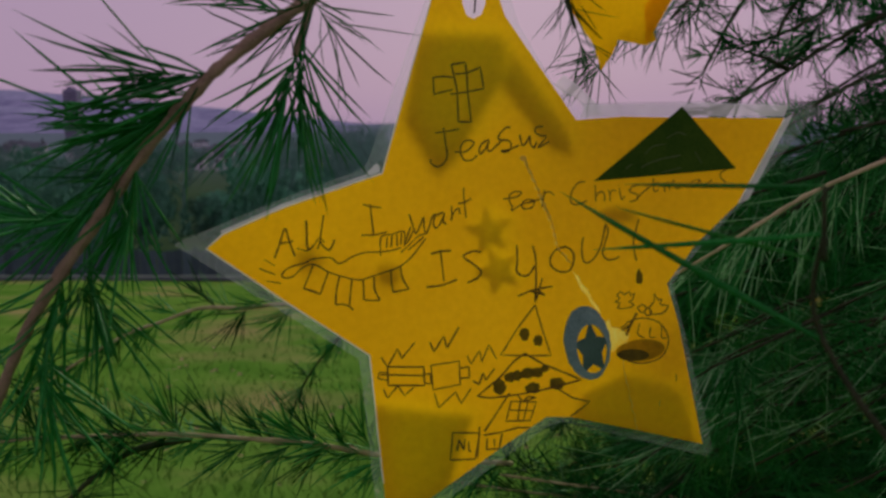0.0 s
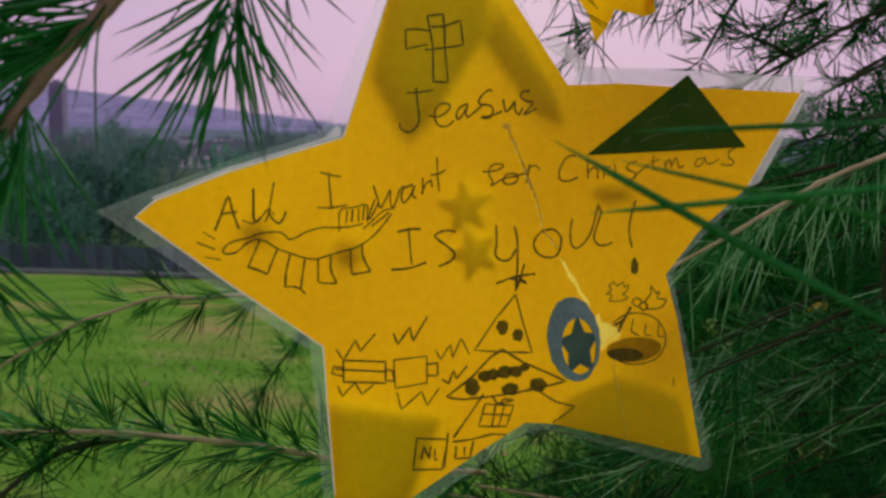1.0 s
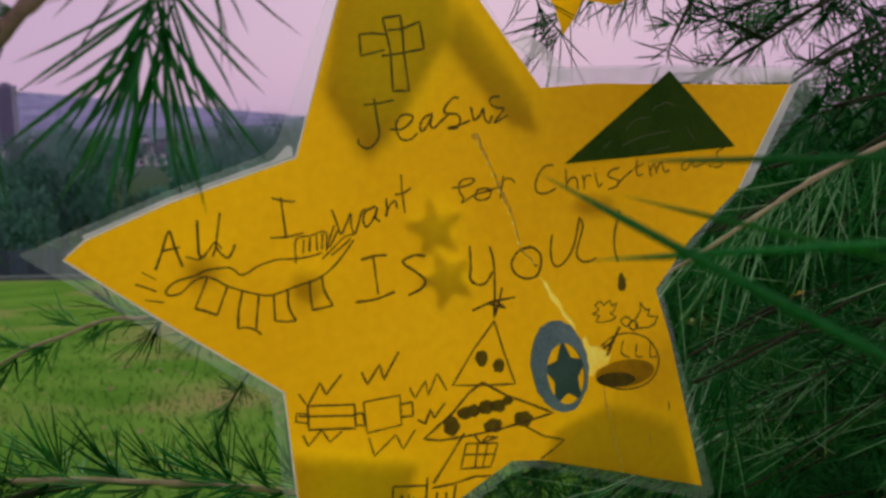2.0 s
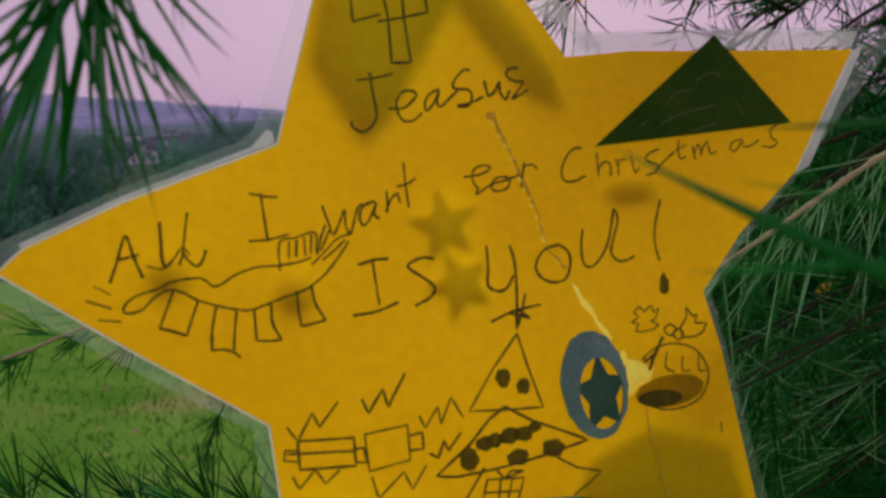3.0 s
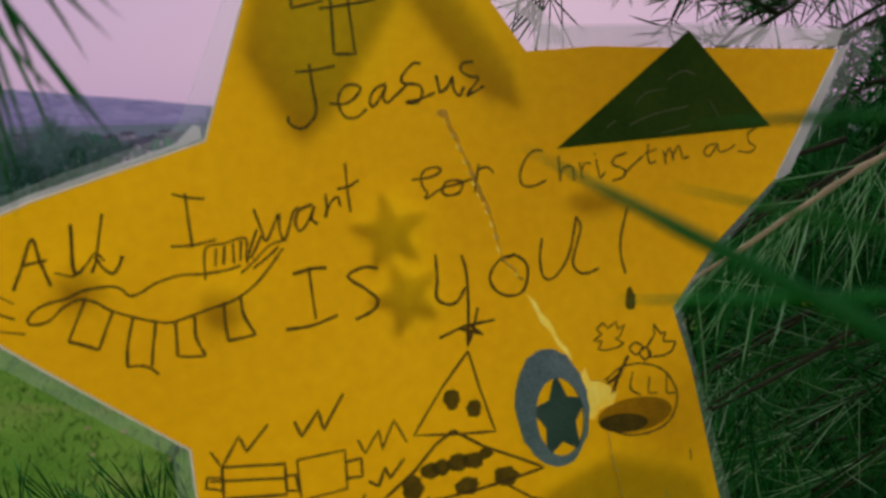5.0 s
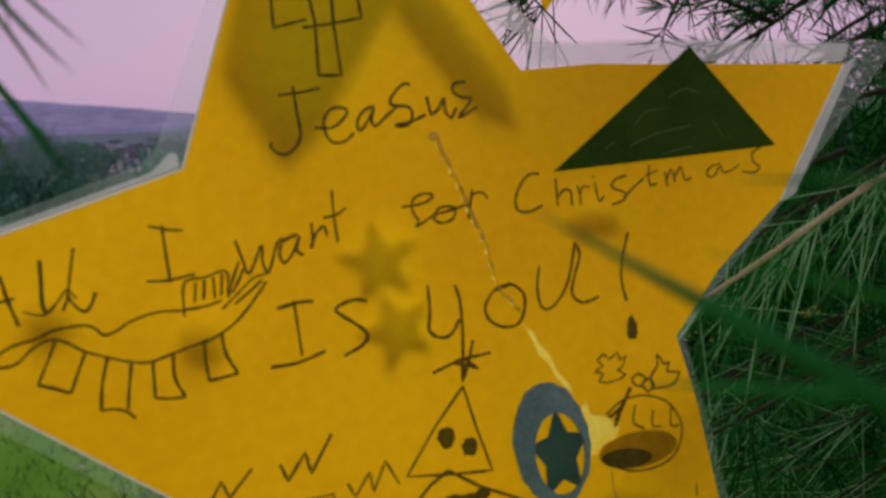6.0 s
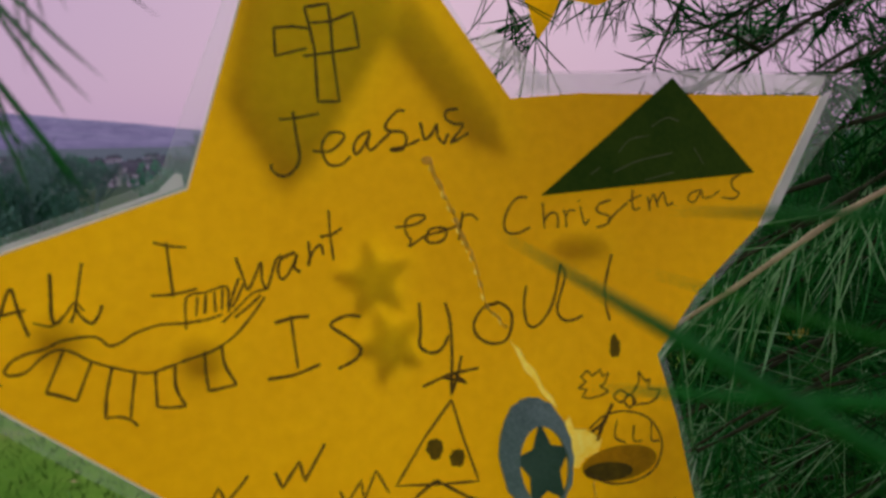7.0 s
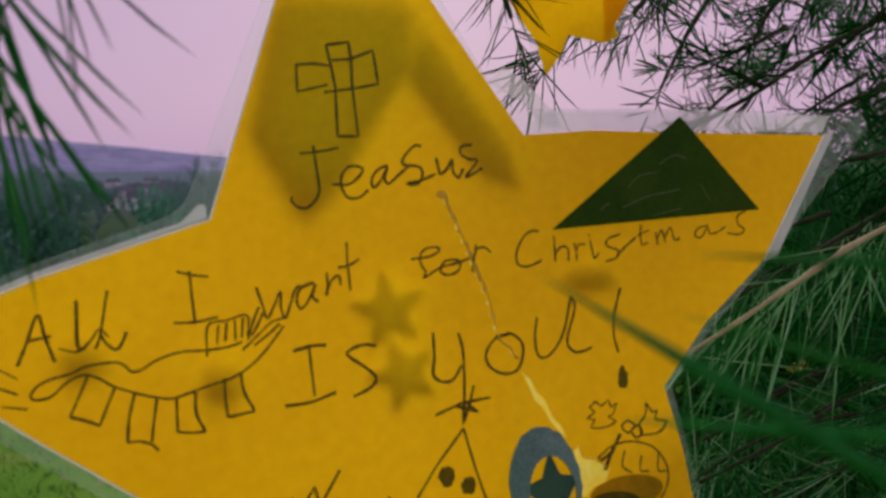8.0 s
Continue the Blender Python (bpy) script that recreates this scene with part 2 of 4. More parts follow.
def tube(path, r0, r1, sides=7, rough=0.0, rng=random):
    """A tapered tube along a path; its knots are uneven by rough."""
    verts, faces = [], []
    up = Vector((0.13, 0.2, 1)).normalized()
    for k, q in enumerate(path):
        ahead = (path[min(k + 1, len(path) - 1)] - path[max(k - 1, 0)]).normalized()
        side = ahead.cross(up)
        side = side.normalized() if side.length > 1e-4 else Vector((1, 0, 0))
        over = side.cross(ahead)
        r = r0 + (r1 - r0) * k / (len(path) - 1)
        r *= 1 + rough * rng.uniform(-1, 1)
        for s in range(sides):
            a = 2 * math.pi * s / sides
            verts.append(q + r * (1 + 0.5 * rough * rng.uniform(-1, 1)) * (math.cos(a) * side + math.sin(a) * over))
        if k:
            o = (k - 1) * sides
            faces += [(o + s, o + (s + 1) % sides, o + sides + (s + 1) % sides, o + sides + s) for s in range(sides)]
    faces.append(tuple(range(sides - 1, -1, -1)))
    faces.append(tuple(range(len(verts) - sides, len(verts))))
    return verts, faces


def needle(verts, faces, base, way, length, width, bend):
    """A slim three-sided needle, thickest below its middle and pointed."""
    side = way.cross(Vector((0.31, 0.17, 0.93)))
    side = side.normalized() if side.length > 1e-3 else Vector((1, 0, 0))
    over = side.cross(way)
    o = len(verts)
    for s, w in ((0.0, 0.55), (0.35, 1.0), (0.75, 0.8)):
        q = base + way * (length * s) + bend * (s * s)
        for a in (0.3, 2.4, 4.5):
            verts.append(q + 0.5 * width * w * (math.cos(a) * side + 0.7 * math.sin(a) * over))
    verts.append(base + way * length + bend)
    for ring in (0, 3):
        faces += [(o + ring + k, o + ring + (k + 1) % 3, o + ring + 3 + (k + 1) % 3, o + ring + 3 + k) for k in range(3)]
    faces += [(o + 6 + k, o + 6 + (k + 1) % 3, o + 9) for k in range(3)]


def tuft_mesh(seed, count, length, width, spread0, spread1, stalk, mat=None):
    """A brush of needles round the +z axis, growing from a short stalk."""
    rng = random.Random(seed)
    verts, faces = [], []
    for _ in range(count):
        turn, lean = rng.uniform(0, 2 * math.pi), radians(rng.uniform(spread0, spread1))
        way = Vector((math.sin(lean) * math.cos(turn), math.sin(lean) * math.sin(turn), math.cos(lean)))
        bend = Vector((rng.gauss(0, 1), rng.gauss(0, 1), rng.gauss(0, 1))) * (0.07 * length)
        needle(verts, faces, Vector((0, 0, rng.uniform(0, stalk))), way, length * rng.uniform(0.65, 1.08), width * rng.uniform(0.8, 1.15), bend)
    return mesh_of("needle_tuft", verts, faces, mat or NEEDLE)


ROSETTES = [tuft_mesh(k, 24, 0.036, 0.00120, 20, 88, 0.004, (NEEDLE, FRONT_NEEDLE)[k % 3 == 1]) for k in range(5)]
BRUSHES = [tuft_mesh(20 + k, 22, 0.044, 0.00150, 8, 50, 0.022, FRONT_NEEDLE) for k in range(5)]
SPARSE = [tuft_mesh(40 + k, 13, 0.038, 0.00100, 15, 75, 0.016) for k in range(4)]
# neighbouring tufts take shaded and lit greens in turn
FANS = [tuft_mesh(80 + k, 14, 0.031, 0.00105, 6, 46, 0.012, (FRONT_NEEDLE, NEEDLE, LIT_NEEDLE)[k % 3]) for k in range(6)]
SPRAYS = [tuft_mesh(120 + k, 18, 0.044, 0.00080, 5, 60, 0.02, (FRONT_NEEDLE, NEEDLE, LIT_NEEDLE)[k % 3]) for k in range(6)]
SHORT = [tuft_mesh(60 + k, 12, 0.026, 0.00155, 20, 80, 0.022) for k in range(4)]


def aim(place, way, size, turn):
    return Matrix.LocRotScale(place, way.to_track_quat("Z", "Y") @ Euler((0, 0, turn)).to_quaternion(), Vector((size,) * 3))


def branch(points, r0, r1, every, tufts, label, seed, size=1.0, forward=0.6, sag=0.0, bark=None, tip=True, group="branches of the conifer", flat=False):
    """A conifer branch: a knotty stem and its needle tufts, each of which grows sideways and forward."""
    rng = random.Random(seed)
    base = Vector(points[0])
    path = [q - base for q in smooth_path(points, 6)]
    ob = thing("conifer_branch", base, label, "branch", group)
    part("stem", mesh_of("stem", *tube(path, r0, r1, 7, 0.16, rng), bark or BARK), None, ob)
    travelled, due, turn = 0.0, every * 0.5, rng.uniform(0, 6.28)
    for a, b in zip(path, path[1:]):
        ahead = (b - a)
        if ahead.length < 1e-6:
            continue
        while travelled + ahead.length >= due:
            q = a + ahead * ((due - travelled) / ahead.length)
            way = ahead.normalized() * forward + Vector((rng.uniform(-1, 1), rng.uniform(-1, 1), rng.uniform(-1, 1) - sag)).normalized() * 0.8
            if flat:
                turn += 2.1 + rng.uniform(-0.5, 0.5)
                way = ahead.normalized() * forward + Vector((0.25 * math.cos(turn), 0.5 * math.cos(turn), math.sin(turn) - sag)) * 0.75
            t = part("needle_tuft", rng.choice(tufts), None, ob)
            t.matrix_basis = aim(q, way.normalized(), size * rng.uniform(0.8, 1.15), rng.uniform(0, 6.28))
            due += every * rng.uniform(0.7, 1.3)
        travelled += ahead.length
    if tip:
        t = part("needle_tuft", rng.choice(tufts), None, ob)
        t.matrix_basis = aim(path[-1], (path[-1] - path[-2]).normalized(), size, 0.0)
    return ob


def extra_tuft(ob, place, way, meshes, size, seed):
    """One more tuft on a branch, at a place of the world."""
    rng = random.Random(seed)
    t = part("needle_tuft", rng.choice(meshes), None, ob)
    t.matrix_basis = aim(Vector(place) - ob.location, Vector(way).normalized(), size, rng.uniform(0, 6))


# ---- the setting: lawn, valley and hills ----
def ground_height(x, y):
    """A lawn that falls away to a rim, then the valley, in metres."""
    profile = ((-400, 20), (-30, 3.2), (0, 0.0), (30, -3.44), (34, -3.95), (60, -6.2), (120, -9.4), (250, -13.0), (700, -24.0), (1600, -20.0), (5000, -10.0))
    for (y0, z0), (y1, z1) in zip(profile, profile[1:]):
        if y <= y1:
            s = (y - y0) / (y1 - y0)
            z = z0 + (z1 - z0) * s
            break
    rough = 0.02 if y < 30 else 0.12
    return z + rough * noise.noise(Vector((x * 0.25, y * 0.25, 0)))


def ground_sheet():
    ys = [-400, -100, -30, -10, -3, 0] + [0.5 * k for k in range(1, 64)] + [33, 34, 36, 40, 50, 60, 80, 100, 120, 160, 200, 250, 350, 500, 700, 1000, 1600, 2600, 4500]
    verts, faces = [], []
    cols = 61
    for y in ys:
        half = max(40, abs(y) * 1.3)
        verts += [(x, y, ground_height(x, y)) for x in (half * (2 * k / (cols - 1) - 1) for k in range(cols))]
    for r in range(len(ys) - 1):
        faces += [(r * cols + k, r * cols + k + 1, (r + 1) * cols + k + 1, (r + 1) * cols + k) for k in range(cols - 1)]
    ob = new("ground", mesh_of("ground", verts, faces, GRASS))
    return tagged(ob, "mown green winter lawn sloping down into the valley", "lawn", kind="structure")


ground_sheet()


def grass_tufts():
    """Short blades over the near lawn, longer and thinner out further off."""
    rng = random.Random(5)
    verts, faces = [], []
    for _ in range(26000):
        y = 0.4 + abs(rng.gauss(0, 7))
        x = rng.gauss(0, 0.5) * (y + 1.0)
        q = Vector((x, y, ground_height(x, y)))
        h, w = rng.uniform(0.03, 0.07), 0.003 + 0.0006 * y
        a = rng.uniform(0, 6.28)
        side, lean = Vector((math.cos(a), math.sin(a), 0)) * w, Vector((rng.gauss(0, 0.03), rng.gauss(0, 0.03), h))
        o = len(verts)
        verts += [q - side, q + side, q + lean]
        faces.append((o, o + 1, o + 2))
    tagged(new("grass_blades", mesh_of("grass_blades", verts, faces, BLADE)), "short green grass blades on the lawn", "grass", kind="stuff")
    verts, faces = [], []
    for _ in range(260):
        y = rng.uniform(3.4, 16)
        x = rng.gauss(-0.12, 0.22) * y
        q = Vector((x, y, ground_height(x, y) + 0.025))
        a, r = rng.uniform(0, 6.28), rng.uniform(0.015, 0.04)
        d, e = Vector((math.cos(a), math.sin(a), rng.uniform(-0.3, 0.3))) * r, Vector((-math.sin(a), math.cos(a), rng.uniform(-0.2, 0.5))) * r * 0.6
        o = len(verts)
        verts += [q - d, q + e, q + d, q - e + Vector((0, 0, 0.3 * r))]
        faces.append((o, o + 1, o + 2, o + 3))
    tagged(new("fallen_leaves", mesh_of("fallen_leaves", verts, faces, LEAF, False)), "brown fallen leaves scattered on the lawn", "leaves", kind="stuff")


grass_tufts()


def strip_path():
    """A tarmac path along the rim of the lawn."""
    verts, faces = [], []
    for k in range(41):
        x = -40 + 2 * k
        for y, up in ((30.6, 0.0), (30.7, 0.10), (32.4, 0.10), (32.5, 0.0)):
            verts.append((x, y, -3.62 - 0.115 * (y - 30.6) + up + 0.1))
    for k in range(40):
        faces += [(4 * k + j, 4 * k + 4 + j, 4 * k + 5 + j, 4 * k + 1 + j) for j in range(3)]
    tagged(new("path", mesh_of("path", verts, faces, PATH, False)), "grey tarmac path along the lower lawn", "path", kind="structure")


strip_path()


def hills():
    """Two ridges across the valley, the higher one further off; distance haze is in their colour."""
    for name, y0, low, high, mat, label in (("hill_far", 3600, 1.82, -0.25, HILL, "wooded ridge across the valley, haze painted on in blue-violet"),
                                            ("hill_near", 2100, 0.85, -0.65, HILL, "hillside with scattered houses, haze painted on in violet")):
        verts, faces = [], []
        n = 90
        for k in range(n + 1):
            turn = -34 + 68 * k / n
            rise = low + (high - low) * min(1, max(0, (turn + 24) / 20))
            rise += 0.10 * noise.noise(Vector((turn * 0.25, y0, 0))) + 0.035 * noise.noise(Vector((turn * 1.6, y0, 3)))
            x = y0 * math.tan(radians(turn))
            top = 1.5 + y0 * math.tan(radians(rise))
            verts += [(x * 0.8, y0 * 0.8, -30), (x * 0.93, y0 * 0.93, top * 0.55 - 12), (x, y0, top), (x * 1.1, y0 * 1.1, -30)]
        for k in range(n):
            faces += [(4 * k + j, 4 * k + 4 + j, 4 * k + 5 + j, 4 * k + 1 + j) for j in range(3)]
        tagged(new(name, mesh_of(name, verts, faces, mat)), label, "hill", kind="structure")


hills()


def box(verts, faces, x0, x1, y0, y1, z0, z1):
    o = len(verts)
    verts += [(x, y, z) for z in (z0, z1) for x, y in ((x0, y0), (x1, y0), (x1, y1), (x0, y1))]
    faces += [tuple(o + k for k in f) for f in ((3, 2, 1, 0), (4, 5, 6, 7), (0, 1, 5, 4), (1, 2, 6, 5), (2, 3, 7, 6), (3, 0, 4, 7))]


def box_part(name, dims, mat, parent, label=""):
    verts, faces = [], []
    box(verts, faces, *dims)
    return part(name, mesh_of(name, verts, faces, mat, False), None, parent, label)


def fence():
    """A low dark board fence beyond the path."""
    y, rng = 34.0, random.Random(3)
    ob = thing("board_fence", (-24, y, ground_height(-24, y)), "low dark weathered board fence beyond the lawn", "fence")
    verts, faces = [], []
    box(verts, faces, -0.06, 0.06, -0.06, 0.06, -0.2, 1.05)
    post = mesh_of("post", verts, faces, FENCE, False)
    verts, faces = [], []
    box(verts, faces, -0.14, 0.14, -0.012, 0.012, -0.1, 0.92)
    board = mesh_of("board", verts, faces, FENCE, False)
    for k in range(12):
        part("post", post, None, ob).location = (3 * k, 0.08, 0)
    for k in range(112):
        p = part("board", board, None, ob)
        p.location, p.rotation_euler = (0.3 * k, 0, rng.uniform(-0.04, 0.06)), (0, radians(rng.uniform(-1, 1)), 0)
    box_part("rail", (0, 33, 0.02, 0.06, 0.7, 0.8), FENCE, ob)


fence()


# ---- trees, houses and the tower across the valley ----
def grow(verts, faces, base, way, length, radius, level, rng):
    """Limbs that fork, each thinner than the one before."""
    path, q = [base], base
    w = way
    for _ in range(4):
        w = (w + Vector((rng.gauss(0, 0.10), rng.gauss(0, 0.10), 0.05))).normalized()
        q = q + w * (length / 4)
        path.append(q)
    v, f = tube(path, radius, radius * 0.55, 5 if level else 7)
    o = len(verts)
    verts += v
    faces += [tuple(o + k for k in face) for face in f]
    if level >= 4:
        return
    for _ in range(4 if level < 3 else 5):
        at = path[rng.randint(2, 4)]
        lean = Vector((rng.gauss(0, 0.75), rng.gauss(0, 0.75), rng.uniform(0.1, 0.9)))
        grow(verts, faces, at, (w * 0.7 + lean * 0.7).normalized(), length * rng.uniform(0.55, 0.75), radius * 0.5, level + 1, rng)


def bare_tree_meshes(seed):
    rng = random.Random(seed)
    trunk_v, trunk_f = tube(smooth_path([(0, 0, -0.4), (0.05, 0, 1.2), (0.0, 0.08, 2.6)], 4), 0.24, 0.17, 9, 0.08, rng)
    verts, faces = [], []
    for _ in range(5):
        grow(verts, faces, Vector((0, 0, rng.uniform(1.6, 2.6))), Vector((rng.gauss(0, 0.45), rng.gauss(0, 0.45), 1)).normalized(), 2.6, 0.11, 1, rng)
    return mesh_of("trunk", trunk_v, trunk_f, TREE_BARK), mesh_of("crown", verts, faces, TREE_BARK)


def shrub_meshes(seed):
    rng = random.Random(seed)
    verts, faces = [], []
    lobes = [(Vector((rng.gauss(0, 1.1), rng.gauss(0, 0.8), rng.uniform(0.8, 3.4))), rng.uniform(0.6, 1.2)) for _ in range(12)]
    for c, r in lobes:
        for _ in range(150):
            d = Vector((rng.gauss(0, 1), rng.gauss(0, 1), rng.gauss(0, 1))).normalized()
            q = c + d * r * rng.uniform(0.55, 1.05)
            a, b = d.cross(Vector((rng.random(), rng.random(), 0.2))).normalized() * 0.13, (d + Vector((0, 0, 0.6))).normalized() * 0.2
            o = len(verts)
            verts += [q - a, q + a, q + b]
            faces.append((o, o + 1, o + 2))
    stem = tube(smooth_path([(0, 0, -0.3), (0.1, 0, 1), (0, 0.1, 2.2)], 3), 0.12, 0.05, 7)
    return mesh_of("stem", *stem, TREE_BARK), mesh_of("crown", verts, faces, SHRUB, False)


def plant_trees():
    rng = random.Random(11)
    bare = [bare_tree_meshes(100 + k) for k in range(4)]
    shrubs = [shrub_meshes(200 + k) for k in range(4)]
    for k in range(150):
        far = k / 149
        y = 42 + 240 * far ** 1.6 + rng.uniform(-4, 4)
        x = y * rng.uniform(-0.54, 0.08)
        z = ground_height(x, y)
        gap = y < 320 and abs(x / y + 0.245) < 0.026
        evergreen = rng.random() < (0.55 if y < 120 else 0.45)
        top = min(1.5 - y * math.tan(radians(rng.uniform(0.5, 2.6))), z + 12.0) - z
        if gap:
            evergreen, top = True, 1.5 - y * math.tan(radians(3.9)) - z
            if top < 0.7:
                continue
        if evergreen:
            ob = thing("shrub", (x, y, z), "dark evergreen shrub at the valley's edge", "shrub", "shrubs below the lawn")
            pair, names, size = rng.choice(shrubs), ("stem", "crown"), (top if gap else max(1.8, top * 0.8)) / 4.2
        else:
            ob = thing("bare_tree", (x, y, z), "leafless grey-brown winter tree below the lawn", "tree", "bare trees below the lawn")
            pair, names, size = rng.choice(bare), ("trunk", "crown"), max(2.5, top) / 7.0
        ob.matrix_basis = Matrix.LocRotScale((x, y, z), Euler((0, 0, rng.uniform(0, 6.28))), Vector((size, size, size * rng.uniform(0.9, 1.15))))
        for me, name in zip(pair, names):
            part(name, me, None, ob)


plant_trees()


def house_at(x, y, z, w, d, h, turn, label):
    ob = thing("house", pose(x, y, z, 0, 0, turn), label, "house", "houses in the valley")
    box_part("wall", (-w / 2, w / 2, -d / 2, d / 2, -1, h), RENDER, ob)
    verts = [(sx * (w / 2 + 0.3), sy * (d / 2 + 0.3), h) for sx, sy in ((-1, -1), (1, -1), (1, 1), (-1, 1))] + [(-w / 2 - 0.3, 0, h + d * 0.38), (w / 2 + 0.3, 0, h + d * 0.38)]
    part("roof", mesh_of("roof", verts, [(0, 1, 5, 4), (2, 3, 4, 5), (0, 4, 3), (1, 2, 5), (3, 2, 1, 0)], SLATE, False), None, ob)
    for sx in (-0.28, 0.28):
        for sz in (0.25, 0.68):
            box_part("window", (sx * w - 0.55, sx * w + 0.55, -d / 2 - 0.04, -d / 2 + 0.05, sz * h - 0.1, sz * h + 1.0), GLASS, ob)
    box_part("chimney", (w * 0.3, w * 0.3 + 0.7, -0.4, 0.4, h + d * 0.2, h + d * 0.38 + 1.1), SLATE, ob)


def town():
    rng = random.Random(21)
    house_at(-85.5, 330, ground_height(-85, 330), 5.5, 6, 4.0, 4, "pair of pale rendered houses among trees")
    house_at(-77.5, 333, ground_height(-77, 333), 5.5, 6, 4.2, 2, "pair of pale rendered houses among trees")
    for k in range(46):
        y = rng.uniform(150, 950)
        x = y * rng.uniform(-0.56, 0.02)
        house_at(x, y, ground_height(x, y), rng.uniform(7, 13), 8, rng.uniform(4.5, 6.5), rng.uniform(-35, 35), "small pale house with a slate roof among trees")
    x, y = -0.384 * 900, 900
    ob = thing("tower_block", (x, y, ground_height(x, y)), "tall grey concrete tower block in the distance", "tower block")
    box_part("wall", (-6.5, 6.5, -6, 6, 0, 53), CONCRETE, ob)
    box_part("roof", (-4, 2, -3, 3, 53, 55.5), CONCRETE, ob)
    verts, faces = [], []
    box(verts, faces, -0.9, 0.9, -0.05, 0.1, -0.8, 0.8)
    me = mesh_of("window", verts, faces, GLASS, False)
    for fl in range(14):
        for c in range(4):
            part("window", me, None, ob).location = (-4.5 + 3 * c, -6.02, 6 + 3.3 * fl)


town()


# ---- the laminated paper star ----
STAR_AT = Vector((0.0147, 0.4011, 1.4418))
STAR_RIGHT, STAR_UP, STAR_FRONT = Vector((0.9685, 0.2489, 0.0)), Vector((-0.0420, 0.1633, 0.9857)), Vector((0.2453, -0.9547, 0.1686))
STAR_POSE = Matrix((
    (STAR_RIGHT.x, STAR_UP.x, STAR_FRONT.x, STAR_AT.x),
    (STAR_RIGHT.y, STAR_UP.y, STAR_FRONT.y, STAR_AT.y),
    (STAR_RIGHT.z, STAR_UP.z, STAR_FRONT.z, STAR_AT.z),
    (0, 0, 0, 1)))
star = thing("star_ornament", STAR_POSE, "laminated yellow paper star with pencil drawings, hung on a conifer", "ornament")


def sheet(name, outline, lift, mat, parent, label="", thick=0.0, holes=()):
    """A flat cut shape on the star, its outline in millimetres, lifted off the paper."""
    bm = bmesh.new()
    ring = [bm.verts.new((x / 1000, y / 1000, lift / 1000)) for x, y in outline]
    if holes:
        rings = [ring] + [[bm.verts.new((x / 1000, y / 1000, lift / 1000)) for x, y in h] for h in holes]
        edges = [bm.edges.new((r[k], r[(k + 1) % len(r)])) for r in rings for k in range(len(r))]
        bmesh.ops.triangle_fill(bm, use_beauty=True, edges=edges, normal=(0, 0, 1))
        return part(name, bm, mat, parent, label)
    face = bm.faces.new(ring)
    face.normal_update()
    if face.normal.z < 0:
        face.normal_flip()
    if thick:
        top = bmesh.ops.extrude_face_region(bm, geom=[face])
        bmesh.ops.translate(bm, vec=(0, 0, thick / 1000), verts=[v for v in top["geom"] if isinstance(v, bmesh.types.BMVert)])
    bmesh.ops.triangulate(bm, faces=[f for f in bm.faces if len(f.verts) > 4])
    return part(name, bm, mat, parent, label)


def oval(cx, cy, rx, ry, lean=0.0, count=28):
    c, s = math.cos(radians(lean)), math.sin(radians(lean))
    pts = [(rx * math.cos(2 * math.pi * k / count), ry * math.sin(2 * math.pi * k / count)) for k in range(count)]
    return [(cx + c * x - s * y, cy + s * x + c * y) for x, y in pts]


def blob(cx, cy, rx, ry, seed, count=18):
    """A scribbled-in spot with an uneven rim."""
    rng = random.Random(seed)
    return [(cx + (x - cx) * k, cy + (y - cy) * k) for (x, y), k in ((p, rng.uniform(0.82, 1.12)) for p in oval(cx, cy, rx, ry, 0, count))]


def five_points(cx, cy, outer, inner, lean=0.0):
    pts = []
    for k in range(10):
        r, a = (outer, inner)[k % 2], radians(90 + lean + 36 * k)
        pts.append((cx + r * math.cos(a), cy + r * math.sin(a)))
    return pts


PEN = random.Random(77)
ANGULAR = ("drawn_cross", "drawn_box", "drawn_gift", "drawn_cracker", "drawn_zigzag", "drawn_tree", "drawn_holly", "laminate_rim", "paper_rim")


def draw(name, width, lines, mat=None, lift=0.25):
    """Pencil lines on the paper: ribbons of uneven width along the strokes, in millimetres."""
    for stroke in lines:
        verts, faces = [], []
        if name in ANGULAR:
            path = [Vector((*p, 0)).lerp(Vector((*q, 0)), s / 4) for p, q in zip(stroke, stroke[1:]) for s in range(4)] + [Vector((*stroke[-1], 0))]
        else:
            path = smooth_path([(x, y, 0) for x, y in stroke], 5)
        wide = 0.88 * width * PEN.uniform(0.85, 1.15)
        o = 0
        for k, q in enumerate(path):
            ahead = path[min(k + 1, len(path) - 1)] - path[max(k - 1, 0)]
            side = Vector((-ahead.y, ahead.x, 0)).normalized() * (0.5 * wide * PEN.uniform(0.75, 1.2))
            verts += [(q + side) / 1000 + Vector((0, 0, lift / 1000)), (q - side) / 1000 + Vector((0, 0, lift / 1000))]
        faces += [(o + 2 * k, o + 2 * k + 1, o + 2 * k + 3, o + 2 * k + 2) for k in range(len(path) - 1)]
        lift += 0.006
        part(name, mesh_of(name, verts, faces, mat or INK, False), None, star)


PAPER_EDGE = [
    (-15, 111), (-8.5, 121), (-1.5, 122), (-2, 108.5), (-0.5, 103.5), (2.5, 102), (6, 104), (8, 108.5), (9, 122.5), (13, 115), (16.5, 103.5),
    (46.3, 59.3), (67.5, 60.8), (86.5, 60.5), (147, 60), (121.5, 22), (100, 4.5), (85, -12.5), (89.5, -30), (98, -83), (65, -74), (38, -67),
    (27, -66), (9.5, -75.5), (-14.5, -89.5), (-42, -105), (-43.5, -87.5), (-47, -36), (-79, -13.5), (-109.5, 9), (-103, 14.5), (-79, 24.5), (-39, 37.5)]
